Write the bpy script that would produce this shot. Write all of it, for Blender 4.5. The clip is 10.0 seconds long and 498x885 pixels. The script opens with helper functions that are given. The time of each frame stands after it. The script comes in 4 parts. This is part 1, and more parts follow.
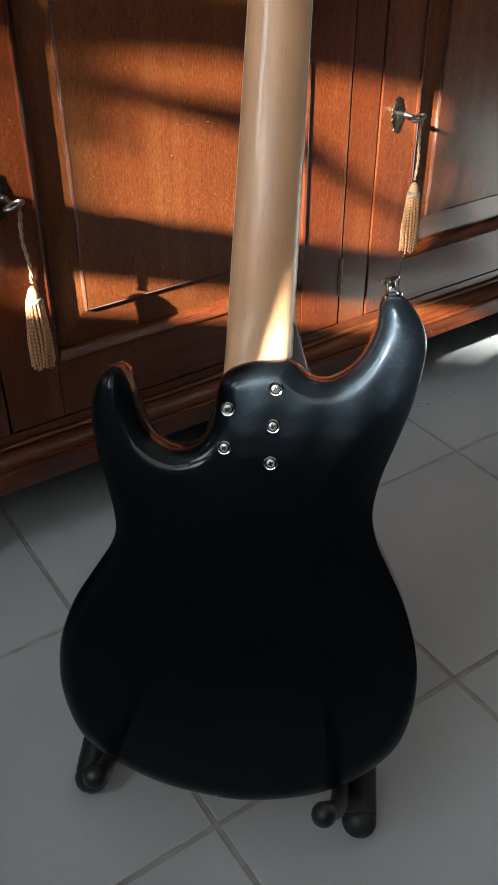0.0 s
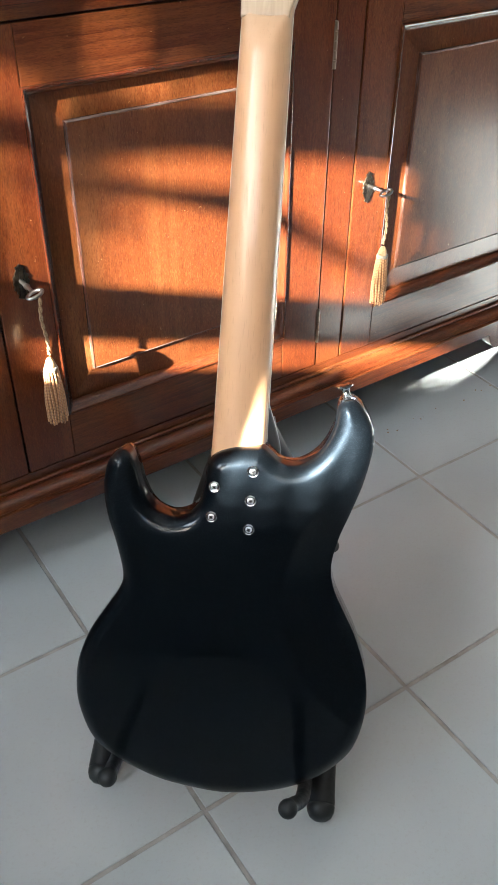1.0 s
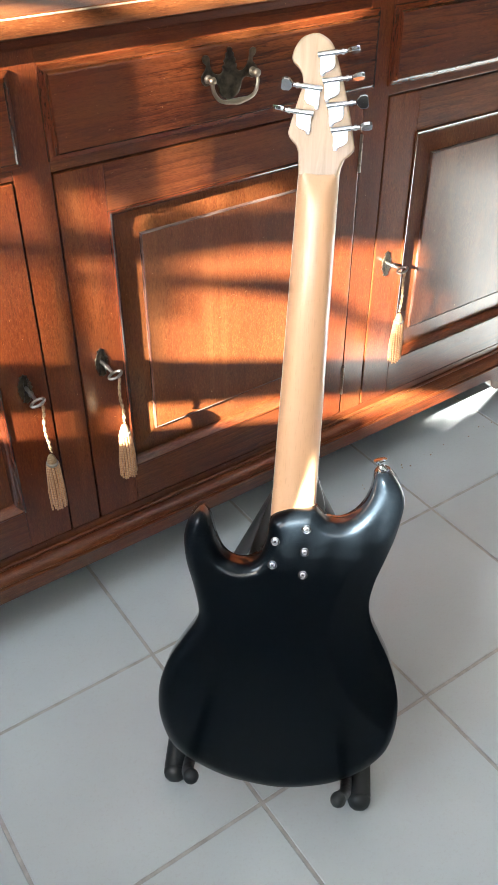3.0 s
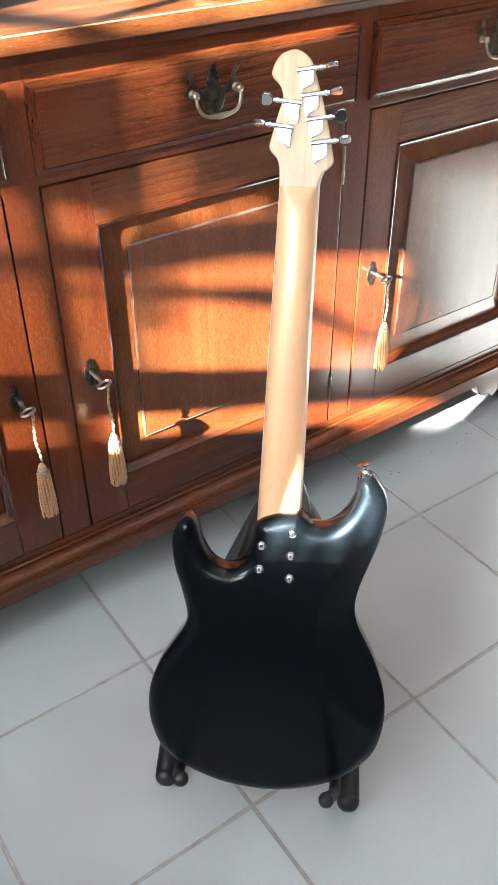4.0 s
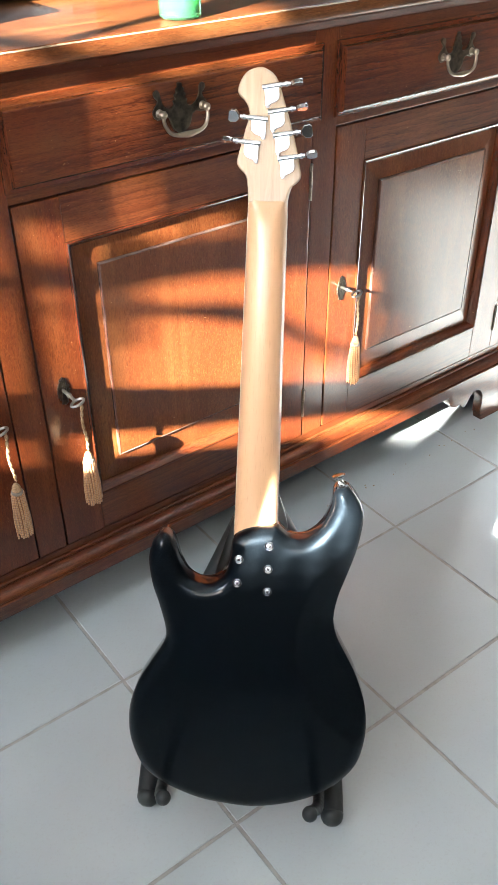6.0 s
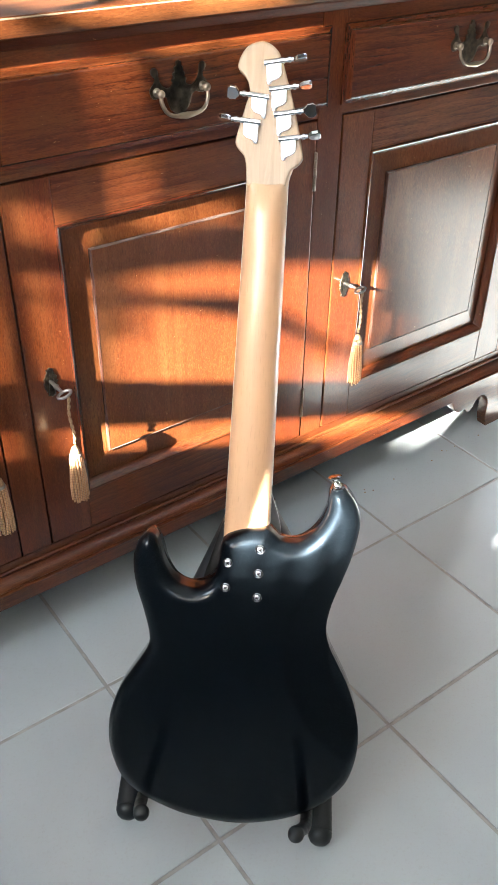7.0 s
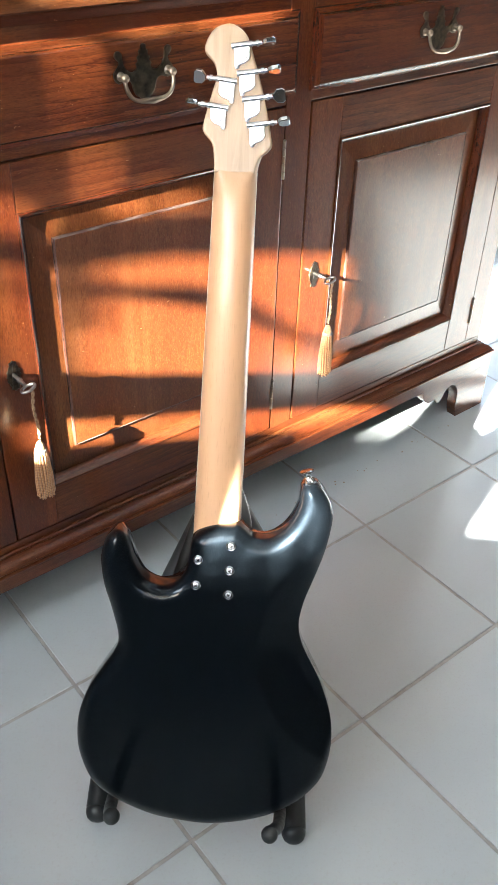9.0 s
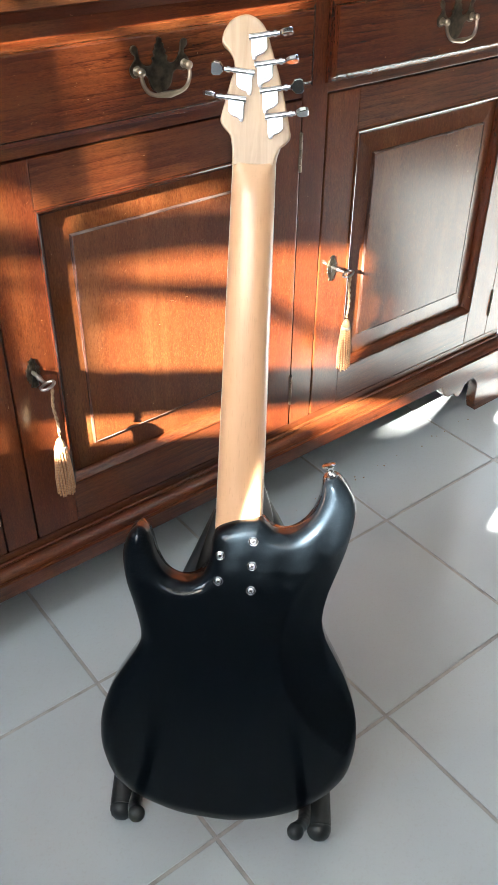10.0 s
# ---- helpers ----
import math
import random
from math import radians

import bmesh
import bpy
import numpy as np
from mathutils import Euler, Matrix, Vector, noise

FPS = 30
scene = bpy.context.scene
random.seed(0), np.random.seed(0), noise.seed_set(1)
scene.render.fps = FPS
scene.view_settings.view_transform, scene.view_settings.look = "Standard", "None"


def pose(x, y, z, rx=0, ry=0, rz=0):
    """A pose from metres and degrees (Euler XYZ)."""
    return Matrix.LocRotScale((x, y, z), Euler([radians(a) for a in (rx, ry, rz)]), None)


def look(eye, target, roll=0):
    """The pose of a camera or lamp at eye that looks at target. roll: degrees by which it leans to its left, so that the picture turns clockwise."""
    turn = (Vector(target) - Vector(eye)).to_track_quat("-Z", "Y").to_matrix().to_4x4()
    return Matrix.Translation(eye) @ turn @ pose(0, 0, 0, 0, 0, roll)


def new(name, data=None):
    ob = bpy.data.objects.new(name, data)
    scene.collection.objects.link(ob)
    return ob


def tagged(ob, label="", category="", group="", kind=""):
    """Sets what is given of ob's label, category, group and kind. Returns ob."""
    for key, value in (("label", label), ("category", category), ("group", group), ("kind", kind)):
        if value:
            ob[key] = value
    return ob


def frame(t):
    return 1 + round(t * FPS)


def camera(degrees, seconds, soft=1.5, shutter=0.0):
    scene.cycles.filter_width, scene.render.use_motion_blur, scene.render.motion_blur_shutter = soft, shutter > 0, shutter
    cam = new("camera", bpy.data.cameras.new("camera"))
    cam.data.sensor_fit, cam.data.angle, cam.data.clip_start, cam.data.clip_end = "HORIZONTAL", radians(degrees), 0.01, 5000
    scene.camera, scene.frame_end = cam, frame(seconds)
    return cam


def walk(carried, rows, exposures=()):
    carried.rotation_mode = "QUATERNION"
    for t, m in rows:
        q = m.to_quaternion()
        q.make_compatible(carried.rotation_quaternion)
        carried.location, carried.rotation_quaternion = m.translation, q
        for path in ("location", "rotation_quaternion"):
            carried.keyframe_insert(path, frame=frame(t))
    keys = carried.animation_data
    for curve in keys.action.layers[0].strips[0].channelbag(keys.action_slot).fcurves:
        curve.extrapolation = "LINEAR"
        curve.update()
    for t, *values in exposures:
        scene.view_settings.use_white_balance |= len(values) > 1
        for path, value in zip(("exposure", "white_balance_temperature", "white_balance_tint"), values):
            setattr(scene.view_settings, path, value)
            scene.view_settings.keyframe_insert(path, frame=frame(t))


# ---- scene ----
cam = camera(32.1, 10.0, 1.3)
PATH = [
    (0, (-0.227, -0.849, 0.751), (0.688, 0.502, -0.406), -0.2),
    (0.5, (-0.235, -0.884, 0.838), (0.658, 0.433, -0.374), 0.1),
    (1, (-0.257, -0.912, 0.928), (0.642, 0.388, -0.299), 0.5),
    (1.5, (-0.29, -0.945, 1.005), (0.613, 0.348, -0.225), 0.4),
    (2, (-0.321, -0.956, 1.073), (0.582, 0.331, -0.163), -0.0),
    (2.5, (-0.358, -0.96, 1.102), (0.545, 0.327, -0.135), 0.2),
    (3.8, (-0.38, -0.973, 1.117), (0.529, 0.327, -0.101), -0.4),
    (4, (-0.376, -0.985, 1.119), (0.544, 0.313, -0.093), -0.3),
    (4.5, (-0.381, -0.997, 1.125), (0.566, 0.29, -0.077), -1.2),
    (5, (-0.387, -0.998, 1.127), (0.568, 0.289, -0.069), -1.2),
    (5.5, (-0.388, -0.997, 1.126), (0.587, 0.289, -0.055), -1.1),
    (7, (-0.347, -0.966, 1.075), (0.636, 0.328, -0.091), 0.9),
    (7.5, (-0.34, -0.956, 1.072), (0.645, 0.332, -0.098), 1.2),
    (8, (-0.336, -0.955, 1.072), (0.693, 0.297, -0.1), 2.4),
    (8.5, (-0.33, -0.955, 1.069), (0.709, 0.284, -0.107), 2.5),
    (9, (-0.336, -0.949, 1.066), (0.697, 0.29, -0.117), 2.0),
    (9.5, (-0.338, -0.945, 1.061), (0.675, 0.306, -0.126), 1.0),
    (10, (-0.339, -0.943, 1.059), (0.664, 0.316, -0.128), 0.6),
]
EXPOSURES = [(0.0, 3.45), (0.5, 3.62), (1.0, 4.59), (1.5, 4.75), (2.0, 4.75), (2.5, 4.87), (4.0, 5.11), (4.5, 5.21), (5.0, 5.12), (5.5, 5.07), (7.0, 4.92), (8.5, 5.01), (9.5, 4.87), (10.0, 4.87)]
walk(cam, [(t, look(eye, target, roll)) for t, eye, target, roll in PATH], EXPOSURES)

# ---- daylight ----
SUN = Vector((1.0, 0.3333, -0.46)).normalized()
world = bpy.data.worlds.new("daylight")
scene.world = world
world.use_nodes = True
sky = world.node_tree.nodes.new("ShaderNodeTexSky")
sky.sky_type, sky.sun_disc = "NISHITA", False
sky.sun_elevation = math.asin(-SUN.z)
sky.sun_rotation = math.atan2(-SUN.x, -SUN.y)
world.node_tree.links.new(sky.outputs[0], world.node_tree.nodes["Background"].inputs[0])
world.node_tree.nodes["Background"].inputs[1].default_value = 0.05

sun = new("sun", bpy.data.lights.new("sun", "SUN"))
sun.data.energy, sun.data.angle, sun.data.color = 5.0, radians(0.5), (1.0, 0.97, 0.86)
sun.matrix_world = look((0, 0, 4), Vector((0, 0, 4)) + SUN)

# sky light that comes in by the glazed door beyond the end of the sideboard
glow = new("door_skylight", bpy.data.lights.new("door_skylight", "AREA"))
glow.data.shape, glow.data.size, glow.data.size_y = "RECTANGLE", 0.70, 1.92
glow.data.energy, glow.data.color = 0.80, (0.84, 0.92, 1.0)
glow.matrix_world = look((1.60, 0.50, 1.05), (1.60, -1.0, 1.05))
# sky light that comes in by the large pane of the slanting window wall
glow2 = new("window_skylight", bpy.data.lights.new("window_skylight", "AREA"))
glow2.data.shape, glow2.data.size, glow2.data.size_y = "RECTANGLE", 0.55, 0.85
glow2.data.energy, glow2.data.color = 0.98, (0.66, 0.84, 1.0)
glow2.matrix_world = look((-1.80, -0.484, 1.72), (-0.80, 0.459, 1.72))


# ---- materials ----
def material(name, color=(0.8, 0.8, 0.8), rough=0.5, metal=0.0, **sockets):
    m = bpy.data.materials.new(name)
    m.use_nodes = True
    p = m.node_tree.nodes["Principled BSDF"]
    p.inputs["Base Color"].default_value = (*color, 1)
    p.inputs["Roughness"].default_value = rough
    p.inputs["Metallic"].default_value = metal
    for key, value in sockets.items():
        p.inputs[key.replace("_", " ")].default_value = value
    return m


class Net:
    """Short hand for the nodes of one material."""

    def __init__(self, m):
        self.tree = m.node_tree
        self.shader = m.node_tree.nodes["Principled BSDF"]

    def node(self, kind, **inputs):
        n = self.tree.nodes.new(kind)
        for key, value in inputs.items():
            socket = n.inputs[key.replace("_", " ")]
            if isinstance(value, bpy.types.NodeSocket):
                self.tree.links.new(value, socket)
            else:
                socket.default_value = value
        return n

    def coords(self, scale=(1, 1, 1), scatter=0.0, which="Object"):
        out = self.node("ShaderNodeTexCoord").outputs[which]
        if scatter:
            info = self.node("ShaderNodeObjectInfo")
            add = self.node("ShaderNodeVectorMath")
            mul = self.node("ShaderNodeMath")
            mul.operation = "MULTIPLY"
            mul.inputs[1].default_value = scatter
            self.tree.links.new(info.outputs["Random"], mul.inputs[0])
            self.tree.links.new(out, add.inputs[0])
            self.tree.links.new(mul.outputs[0], add.inputs[1])
            out = add.outputs[0]
        return self.node("ShaderNodeMapping", Vector=out, Scale=scale).outputs[0]

    def noise(self, vector, scale, detail=3.0, rough=0.55, distort=0.0):
        return self.node("ShaderNodeTexNoise", Vector=vector, Scale=scale, Detail=detail, Roughness=rough, Distortion=distort).outputs[0]

    def ramp(self, fac, stops):
        n = self.node("ShaderNodeValToRGB", Fac=fac)
        while len(n.color_ramp.elements) < len(stops):
            n.color_ramp.elements.new(0.5)
        for e, (at, col) in zip(n.color_ramp.elements, stops):
            e.position = at
            e.color = (*col, 1) if isinstance(col, tuple) else (col, col, col, 1)
        return n.outputs[0]

    def mix(self, fac, a, b, blend="MIX"):
        n = self.tree.nodes.new("ShaderNodeMix")
        n.data_type, n.blend_type = "RGBA", blend
        for socket, value in ((n.inputs[0], fac), (n.inputs[6], a), (n.inputs[7], b)):
            if isinstance(value, bpy.types.NodeSocket):
                self.tree.links.new(value, socket)
            else:
                socket.default_value = value if not isinstance(value, tuple) else (*value, 1)
        return n.outputs[2]

    def bump(self, height, strength, distance):
        out = self.node("ShaderNodeBump", Height=height, Strength=strength, Distance=distance).outputs[0]
        self.tree.links.new(out, self.shader.inputs["Normal"])

    def put(self, socket, value):
        self.tree.links.new(value, self.shader.inputs[socket])


def oak(name, grain, dark, mid, light, gloss=0.36, coat=0.95, strokes=0.85, figure=1.0, sheen=0.20, flame=0.0):
    """Stained and varnished oak; grain: the axis along which its fibres run."""
    m = material(name, mid, gloss, 0.0, Coat_Weight=coat, Coat_Roughness=sheen, Coat_IOR=1.57, Specular_IOR_Level=0.06)
    n = Net(m)
    def along(across, length):
        out = [across, across, across]
        out["xyz".index(grain)] = length
        return out
    broad = n.noise(n.coords(along(15.0, 1.8), 7.0), 1.0, 4.0, 0.62, 1.1)
    tone = n.ramp(broad, [(0.5 - 0.22 / figure, dark), (0.50, mid), (0.5 + 0.22 / figure, light)])
    # dark open grain in slanting strokes, denser in some places
    stroke = n.noise(n.coords(along(330.0, 22.0), 7.0), 1.0, 3.0, 0.6, 0.9)
    dense = n.ramp(n.noise(n.coords(along(26.0, 7.0), 3.0), 1.0, 2.0), [(0.38, 0.15), (0.62, 1.0)])
    tone = n.mix(n.mix(1.0, n.ramp(stroke, [(0.38, strokes), (0.50, 0.0)]), dense, "MULTIPLY"), tone, tuple(0.28 * c for c in dark))
    pores = n.noise(n.coords(along(900.0, 85.0), 5.0), 1.0, 3.0, 0.65, 0.4)
    tone = n.mix(n.ramp(pores, [(0.36, 0.55), (0.50, 0.0)]), tone, tuple(0.5 * c for c in dark))
    ray = n.noise(n.coords(along(620.0, 190.0), 5.0), 1.0, 2.0, 0.5, 1.2)
    tone = n.mix(n.ramp(ray, [(0.50, 0.0), (0.66, 0.30)]), tone, tuple(1.15 * c for c in light))
    if flame:
        bend = n.node("ShaderNodeTexWave", Vector=n.coords(along(1.0, 0.10), 6.0), Scale=26.0, Distortion=9.0, Detail=3.0, Detail_Scale=1.6, Detail_Roughness=0.6)
        bend.wave_type, bend.bands_direction, bend.wave_profile = "BANDS", "Y" if grain == "z" else "Z", "SAW"
        tone = n.mix(n.mix(1.0, n.ramp(bend.outputs[0], [(0.0, flame), (0.40, 0.35 * flame), (0.75, 0.0)]), dense, "MULTIPLY"), tone, tuple(0.36 * c for c in dark))
    stain = n.noise(n.coords((3.2, 3.2, 3.2), 4.0), 1.0, 3.0)
    tone = n.mix(n.ramp(stain, [(0.35, 0.40), (0.65, 0.0)]), tone, dark)
    # pale nicks and scuffs
    nick = n.noise(n.coords((190, 190, 190), 2.0), 1.0, 2.0, 0.6, 1.0)
    tone = n.mix(n.ramp(nick, [(0.750, 0.0), (0.775, 0.7)]), tone, (0.42, 0.24, 0.12))
    n.put("Base Color", tone)
    n.bump(n.mix(0.5, stroke, pores), 0.30, 0.0007)
    return m


DARK, MID, LIGHT = (0.054, 0.0076, 0.0024), (0.102, 0.0222, 0.0062), (0.172, 0.0635, 0.0195)
OAK_V = oak("oak_upright", "z", DARK, MID, LIGHT, strokes=0.30, figure=0.55)
OAK_PANEL = oak("oak_panel", "z", (0.061, 0.0118, 0.0036), (0.115, 0.0300, 0.0088), (0.204, 0.0865, 0.0280), strokes=0.12, figure=0.30)
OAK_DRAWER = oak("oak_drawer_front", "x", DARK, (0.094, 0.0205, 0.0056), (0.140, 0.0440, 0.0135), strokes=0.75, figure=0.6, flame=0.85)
OAK_H = oak("oak_lying", "x", DARK, (0.096, 0.0235, 0.0066), (0.155, 0.0520, 0.0155), strokes=0.55, figure=0.6, flame=0.75)
OAK_TOP = oak("oak_top", "x", (0.046, 0.0098, 0.0032), (0.094, 0.0305, 0.0094), (0.172, 0.0700, 0.0230), 0.34, 0.6)
OAK_Y = oak("oak_across", "y", DARK, MID, LIGHT)
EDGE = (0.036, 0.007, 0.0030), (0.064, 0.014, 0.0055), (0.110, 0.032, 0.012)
OAK_LIP = oak("oak_lip", "x", DARK, MID, LIGHT, 0.22, 1.0, 0.6, 0.6, 0.11)
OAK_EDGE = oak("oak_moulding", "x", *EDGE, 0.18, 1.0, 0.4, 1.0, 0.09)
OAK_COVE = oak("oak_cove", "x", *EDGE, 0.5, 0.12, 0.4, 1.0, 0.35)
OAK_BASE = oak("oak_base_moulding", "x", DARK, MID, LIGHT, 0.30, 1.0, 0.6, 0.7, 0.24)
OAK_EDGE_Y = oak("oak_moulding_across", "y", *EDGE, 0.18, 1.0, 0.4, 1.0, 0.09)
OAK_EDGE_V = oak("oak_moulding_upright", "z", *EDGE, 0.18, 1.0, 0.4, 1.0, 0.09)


def waxed(name, grain, cover):
    """The moulding's dark oak with pale wax left in its groove; cover: how much of it."""
    m = oak(name, grain, *EDGE, 0.25, 0.8, 0.4, 1.0, 0.12)
    n = Net(m)
    under = n.shader.inputs["Base Color"].links[0].from_socket
    run = [260.0, 260.0, 260.0]
    run["xyz".index(grain)] = 22.0
    patch = n.noise(n.coords(run, 5.0), 1.0, 3.0, 0.6)
    n.put("Base Color", n.mix(n.ramp(patch, [(cover - 0.16, 0.62), (cover + 0.16, 0.08)]), under, (0.20, 0.165, 0.145)))
    return m


WAX_H, WAX_V = waxed("waxed_bead", "x", 0.50), waxed("waxed_bead_upright", "z", 0.36)
# pale tone stands in for the window's highlight along the top's arris
ARRIS_GLINT = oak("oak_arris_glint", "x", (0.08, 0.042, 0.022), (0.22, 0.15, 0.095), (0.34, 0.26, 0.18), 0.25, 1.0, 0.5, 0.8, 0.08)
GAP = material("dark_gap", (0.008, 0.004, 0.003), 0.8)

BRASS = material("aged_brass", (0.20, 0.15, 0.10), 0.34, 1.0)
n = Net(BRASS)
n.put("Base Color", n.ramp(n.noise(n.coords((90, 90, 90)), 1.0, 4.0), [(0.35, (0.045, 0.036, 0.027)), (0.70, (0.15, 0.12, 0.085))]))
BRIGHT_BRASS = material("rubbed_brass", (0.34, 0.28, 0.21), 0.36, 1.0)
IRON = material("dull_iron", (0.26, 0.25, 0.24), 0.36, 1.0)

THREAD = material("gold_thread", (0.45, 0.25, 0.10), 0.75, 0.0, Sheen_Weight=0.4)
n = Net(THREAD)
ply = n.node("ShaderNodeTexWave", Vector=n.coords((1.0, 1.0, 1.0)), Scale=135.0, Distortion=1.5, Detail=1.0)
ply.wave_type, ply.bands_direction = "BANDS", "DIAGONAL"
twist = n.mix(0.75, ply.outputs[0], n.noise(n.coords((900, 900, 260)), 1.0, 2.0))
n.put("Base Color", n.ramp(twist, [(0.3, (0.24, 0.10, 0.036)), (0.65, (0.50, 0.255, 0.105))]))
n.bump(twist, 0.4, 0.0008)
CREAM = material("cream_thread", (0.60, 0.46, 0.30), 0.8)
n = Net(CREAM)
n.put("Base Color", n.ramp(n.noise(n.coords((300, 300, 700)), 1.0, 2.0), [(0.3, (0.20, 0.110, 0.050)), (0.65, (0.33, 0.215, 0.115))]))
TASSEL_CORE = material("brown_thread", (0.20, 0.085, 0.03), 0.85)
BINDING = material("grey_binding_thread", (0.20, 0.17, 0.14), 0.6)

TILE = material("grey_stone_tile", (0.34, 0.33, 0.31), 0.25)
n = Net(TILE)
cloud = n.noise(n.coords((4, 4, 4), 9.0), 1.0, 1.0, 0.5)
grit = n.noise(n.coords((260, 260, 260), 3.0), 1.0, 3.0, 0.6)
tone = n.ramp(cloud, [(0.3, (0.385, 0.420, 0.446)), (0.7, (0.444, 0.482, 0.511))])
tone = n.mix(n.ramp(grit, [(0.30, 0.22), (0.45, 0.0)]), tone, (0.35, 0.345, 0.335))
n.put("Base Color", tone)
n.bump(grit, 0.12, 0.0006)
GROUT = material("pale_grout", (0.20, 0.185, 0.17), 0.85)
n = Net(GROUT)
n.put("Base Color", n.ramp(n.noise(n.coords((40, 40, 40)), 1.0, 4.0), [(0.3, (0.24, 0.234, 0.224)), (0.7, (0.37, 0.36, 0.345))]))
n.bump(n.noise(n.coords((500, 500, 500)), 1.0), 0.4, 0.001)

PLASTER = material("white_plaster", (0.78, 0.78, 0.77), 0.7)
n = Net(PLASTER)
n.put("Base Color", n.ramp(n.noise(n.coords((2, 2, 2)), 1.0, 4.0), [(0.3, (0.74, 0.74, 0.73)), (0.7, (0.82, 0.82, 0.81))]))
n.bump(n.noise(n.coords((180, 180, 180)), 1.0, 3.0), 0.15, 0.001)
SAND_WALL = material("dun_plaster", (0.26, 0.23, 0.20), 0.8)
n = Net(SAND_WALL)
n.put("Base Color", n.ramp(n.noise(n.coords((2, 2, 2)), 1.0, 4.0), [(0.3, (0.085, 0.076, 0.067)), (0.7, (0.115, 0.103, 0.092))]))
WHITE_PAINT = material("white_paint", (0.80, 0.80, 0.79), 0.35)

# black paint with fine metal flakes under a clear coat
BODY = material("black_flake_lacquer", (0.004, 0.0045, 0.005), 0.43, 0.8, Coat_Weight=1.0, Coat_Roughness=0.03, Coat_IOR=1.31, Specular_IOR_Level=0.0)
n = Net(BODY)
flake = n.node("ShaderNodeTexVoronoi", Vector=n.coords((1, 1, 1)), Scale=1600.0).outputs["Color"]
spark = n.ramp(n.node("ShaderNodeSeparateColor", Color=flake).outputs[0], [(0.15, (0.0056, 0.0082, 0.0114)), (0.80, (0.0078, 0.0112, 0.0152)), (0.97, (0.0140, 0.0190, 0.0250))])
n.put("Base Color", spark)
MAPLE = material("satin_maple", (0.62, 0.40, 0.23), 0.40, 0.0, Coat_Weight=0.5, Coat_Roughness=0.09)
n = Net(MAPLE)
grain = n.noise(n.coords((38, 2.2, 38)), 1.0, 4.0, 0.6, 0.5)
tone = n.ramp(grain, [(0.3, (0.58, 0.325, 0.172)), (0.5, (0.62, 0.360, 0.200)), (0.72, (0.66, 0.395, 0.226))])
ticks = n.noise(n.coords((700, 60, 700)), 1.0, 2.0)
tone = n.mix(n.ramp(ticks, [(0.30, 0.25), (0.40, 0.0)]), tone, (0.36, 0.20, 0.09))
# darker towards the upper end, to meet the headstock's tone
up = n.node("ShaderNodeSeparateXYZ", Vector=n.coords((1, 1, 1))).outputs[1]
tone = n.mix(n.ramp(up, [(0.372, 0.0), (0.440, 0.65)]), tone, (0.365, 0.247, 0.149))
n.put("Base Color", tone)
n.bump(ticks, 0.08, 0.0004)
PALE_MAPLE = material("pale_maple", (0.62, 0.44, 0.25), 0.40, 0.0, Coat_Weight=0.5, Coat_Roughness=0.12)
n = Net(PALE_MAPLE)
n.put("Base Color", n.ramp(n.noise(n.coords((75, 9, 75)), 1.0, 5.0, 0.65, 1.2), [(0.3, (0.27, 0.170, 0.092)), (0.55, (0.36, 0.243, 0.146)), (0.75, (0.42, 0.292, 0.183))]))
BINDING_CREAM = material("cream_binding", (0.70, 0.64, 0.52), 0.35)
ROSEWOOD = material("dark_rosewood", (0.05, 0.025, 0.014), 0.45)
CHROME = material("chrome", (0.66, 0.66, 0.68), 0.10, 1.0)
SATIN_CHROME = material("brushed_chrome", (0.74, 0.75, 0.78), 0.30, 1.0)
SLOT = material("screw_recess", (0.05, 0.05, 0.05), 0.5, 1.0)
RUBBER = material("black_rubber", (0.012, 0.014, 0.016), 0.42)
n = Net(RUBBER)
n.put("Roughness", n.ramp(n.noise(n.coords((120, 120, 120)), 1.0, 3.0), [(0.3, 0.34), (0.7, 0.55)]))
STEEL = material("black_painted_steel", (0.009, 0.0095, 0.010), 0.5)
PLASTIC = material("lit_black_plastic", (0.20, 0.205, 0.21), 0.3)
GREEN_GLASS = material("green_glass", (0.24, 0.72, 0.40), 0.07, 0.0, Transmission_Weight=0.94, IOR=1.4)
PLAYER_BLACK = material("black_gloss_plastic", (0.012, 0.012, 0.014), 0.25)
BARK = material("grey_bark", (0.10, 0.08, 0.06), 0.9)


# ---- building helpers ----
PLACE = {}


def thing(name, at, label, category, group="", kind="", m=None):
    ob = new(name)
    ob.empty_display_size = 0.05
    ob.matrix_world = m if m is not None else Matrix.Translation(at)
    PLACE[ob.name] = ob.matrix_world.copy()
    return tagged(ob, label, category, group, kind)


def mesh_of(name, bm, mat, smooth=True):
    data = bpy.data.meshes.new(name)
    bmesh.ops.recalc_face_normals(bm, faces=bm.faces[:])
    for f in bm.faces:
        f.smooth = smooth and len(f.verts) < 9
    if smooth:
        for e in bm.edges:
            if len(e.link_faces) == 2:
                turn, (a, b) = e.calc_face_angle(0.0), (f.calc_area() for f in e.link_faces)
                if turn > radians(38) or turn > radians(14) and max(a, b) > 8 * min(a, b) or turn > radians(4) and max(a, b) > 40 * min(a, b):
                    e.smooth = False
    bm.to_mesh(data)
    bm.free()
    data.materials.append(mat)
    return data


def part(name, bm, mat, parent=None, label="", smooth=True, local=False):
    """Links a bmesh as one object. Its points are in the world's metres, or with local in those of its parent."""
    ob = new(name, mesh_of(name, bm, mat, smooth))
    if parent is not None:
        ob.parent = parent
        if not local:
            ob.matrix_parent_inverse = PLACE[parent.name].inverted()
    PLACE[ob.name] = Matrix() if not local else PLACE[parent.name]
    return tagged(ob, label)


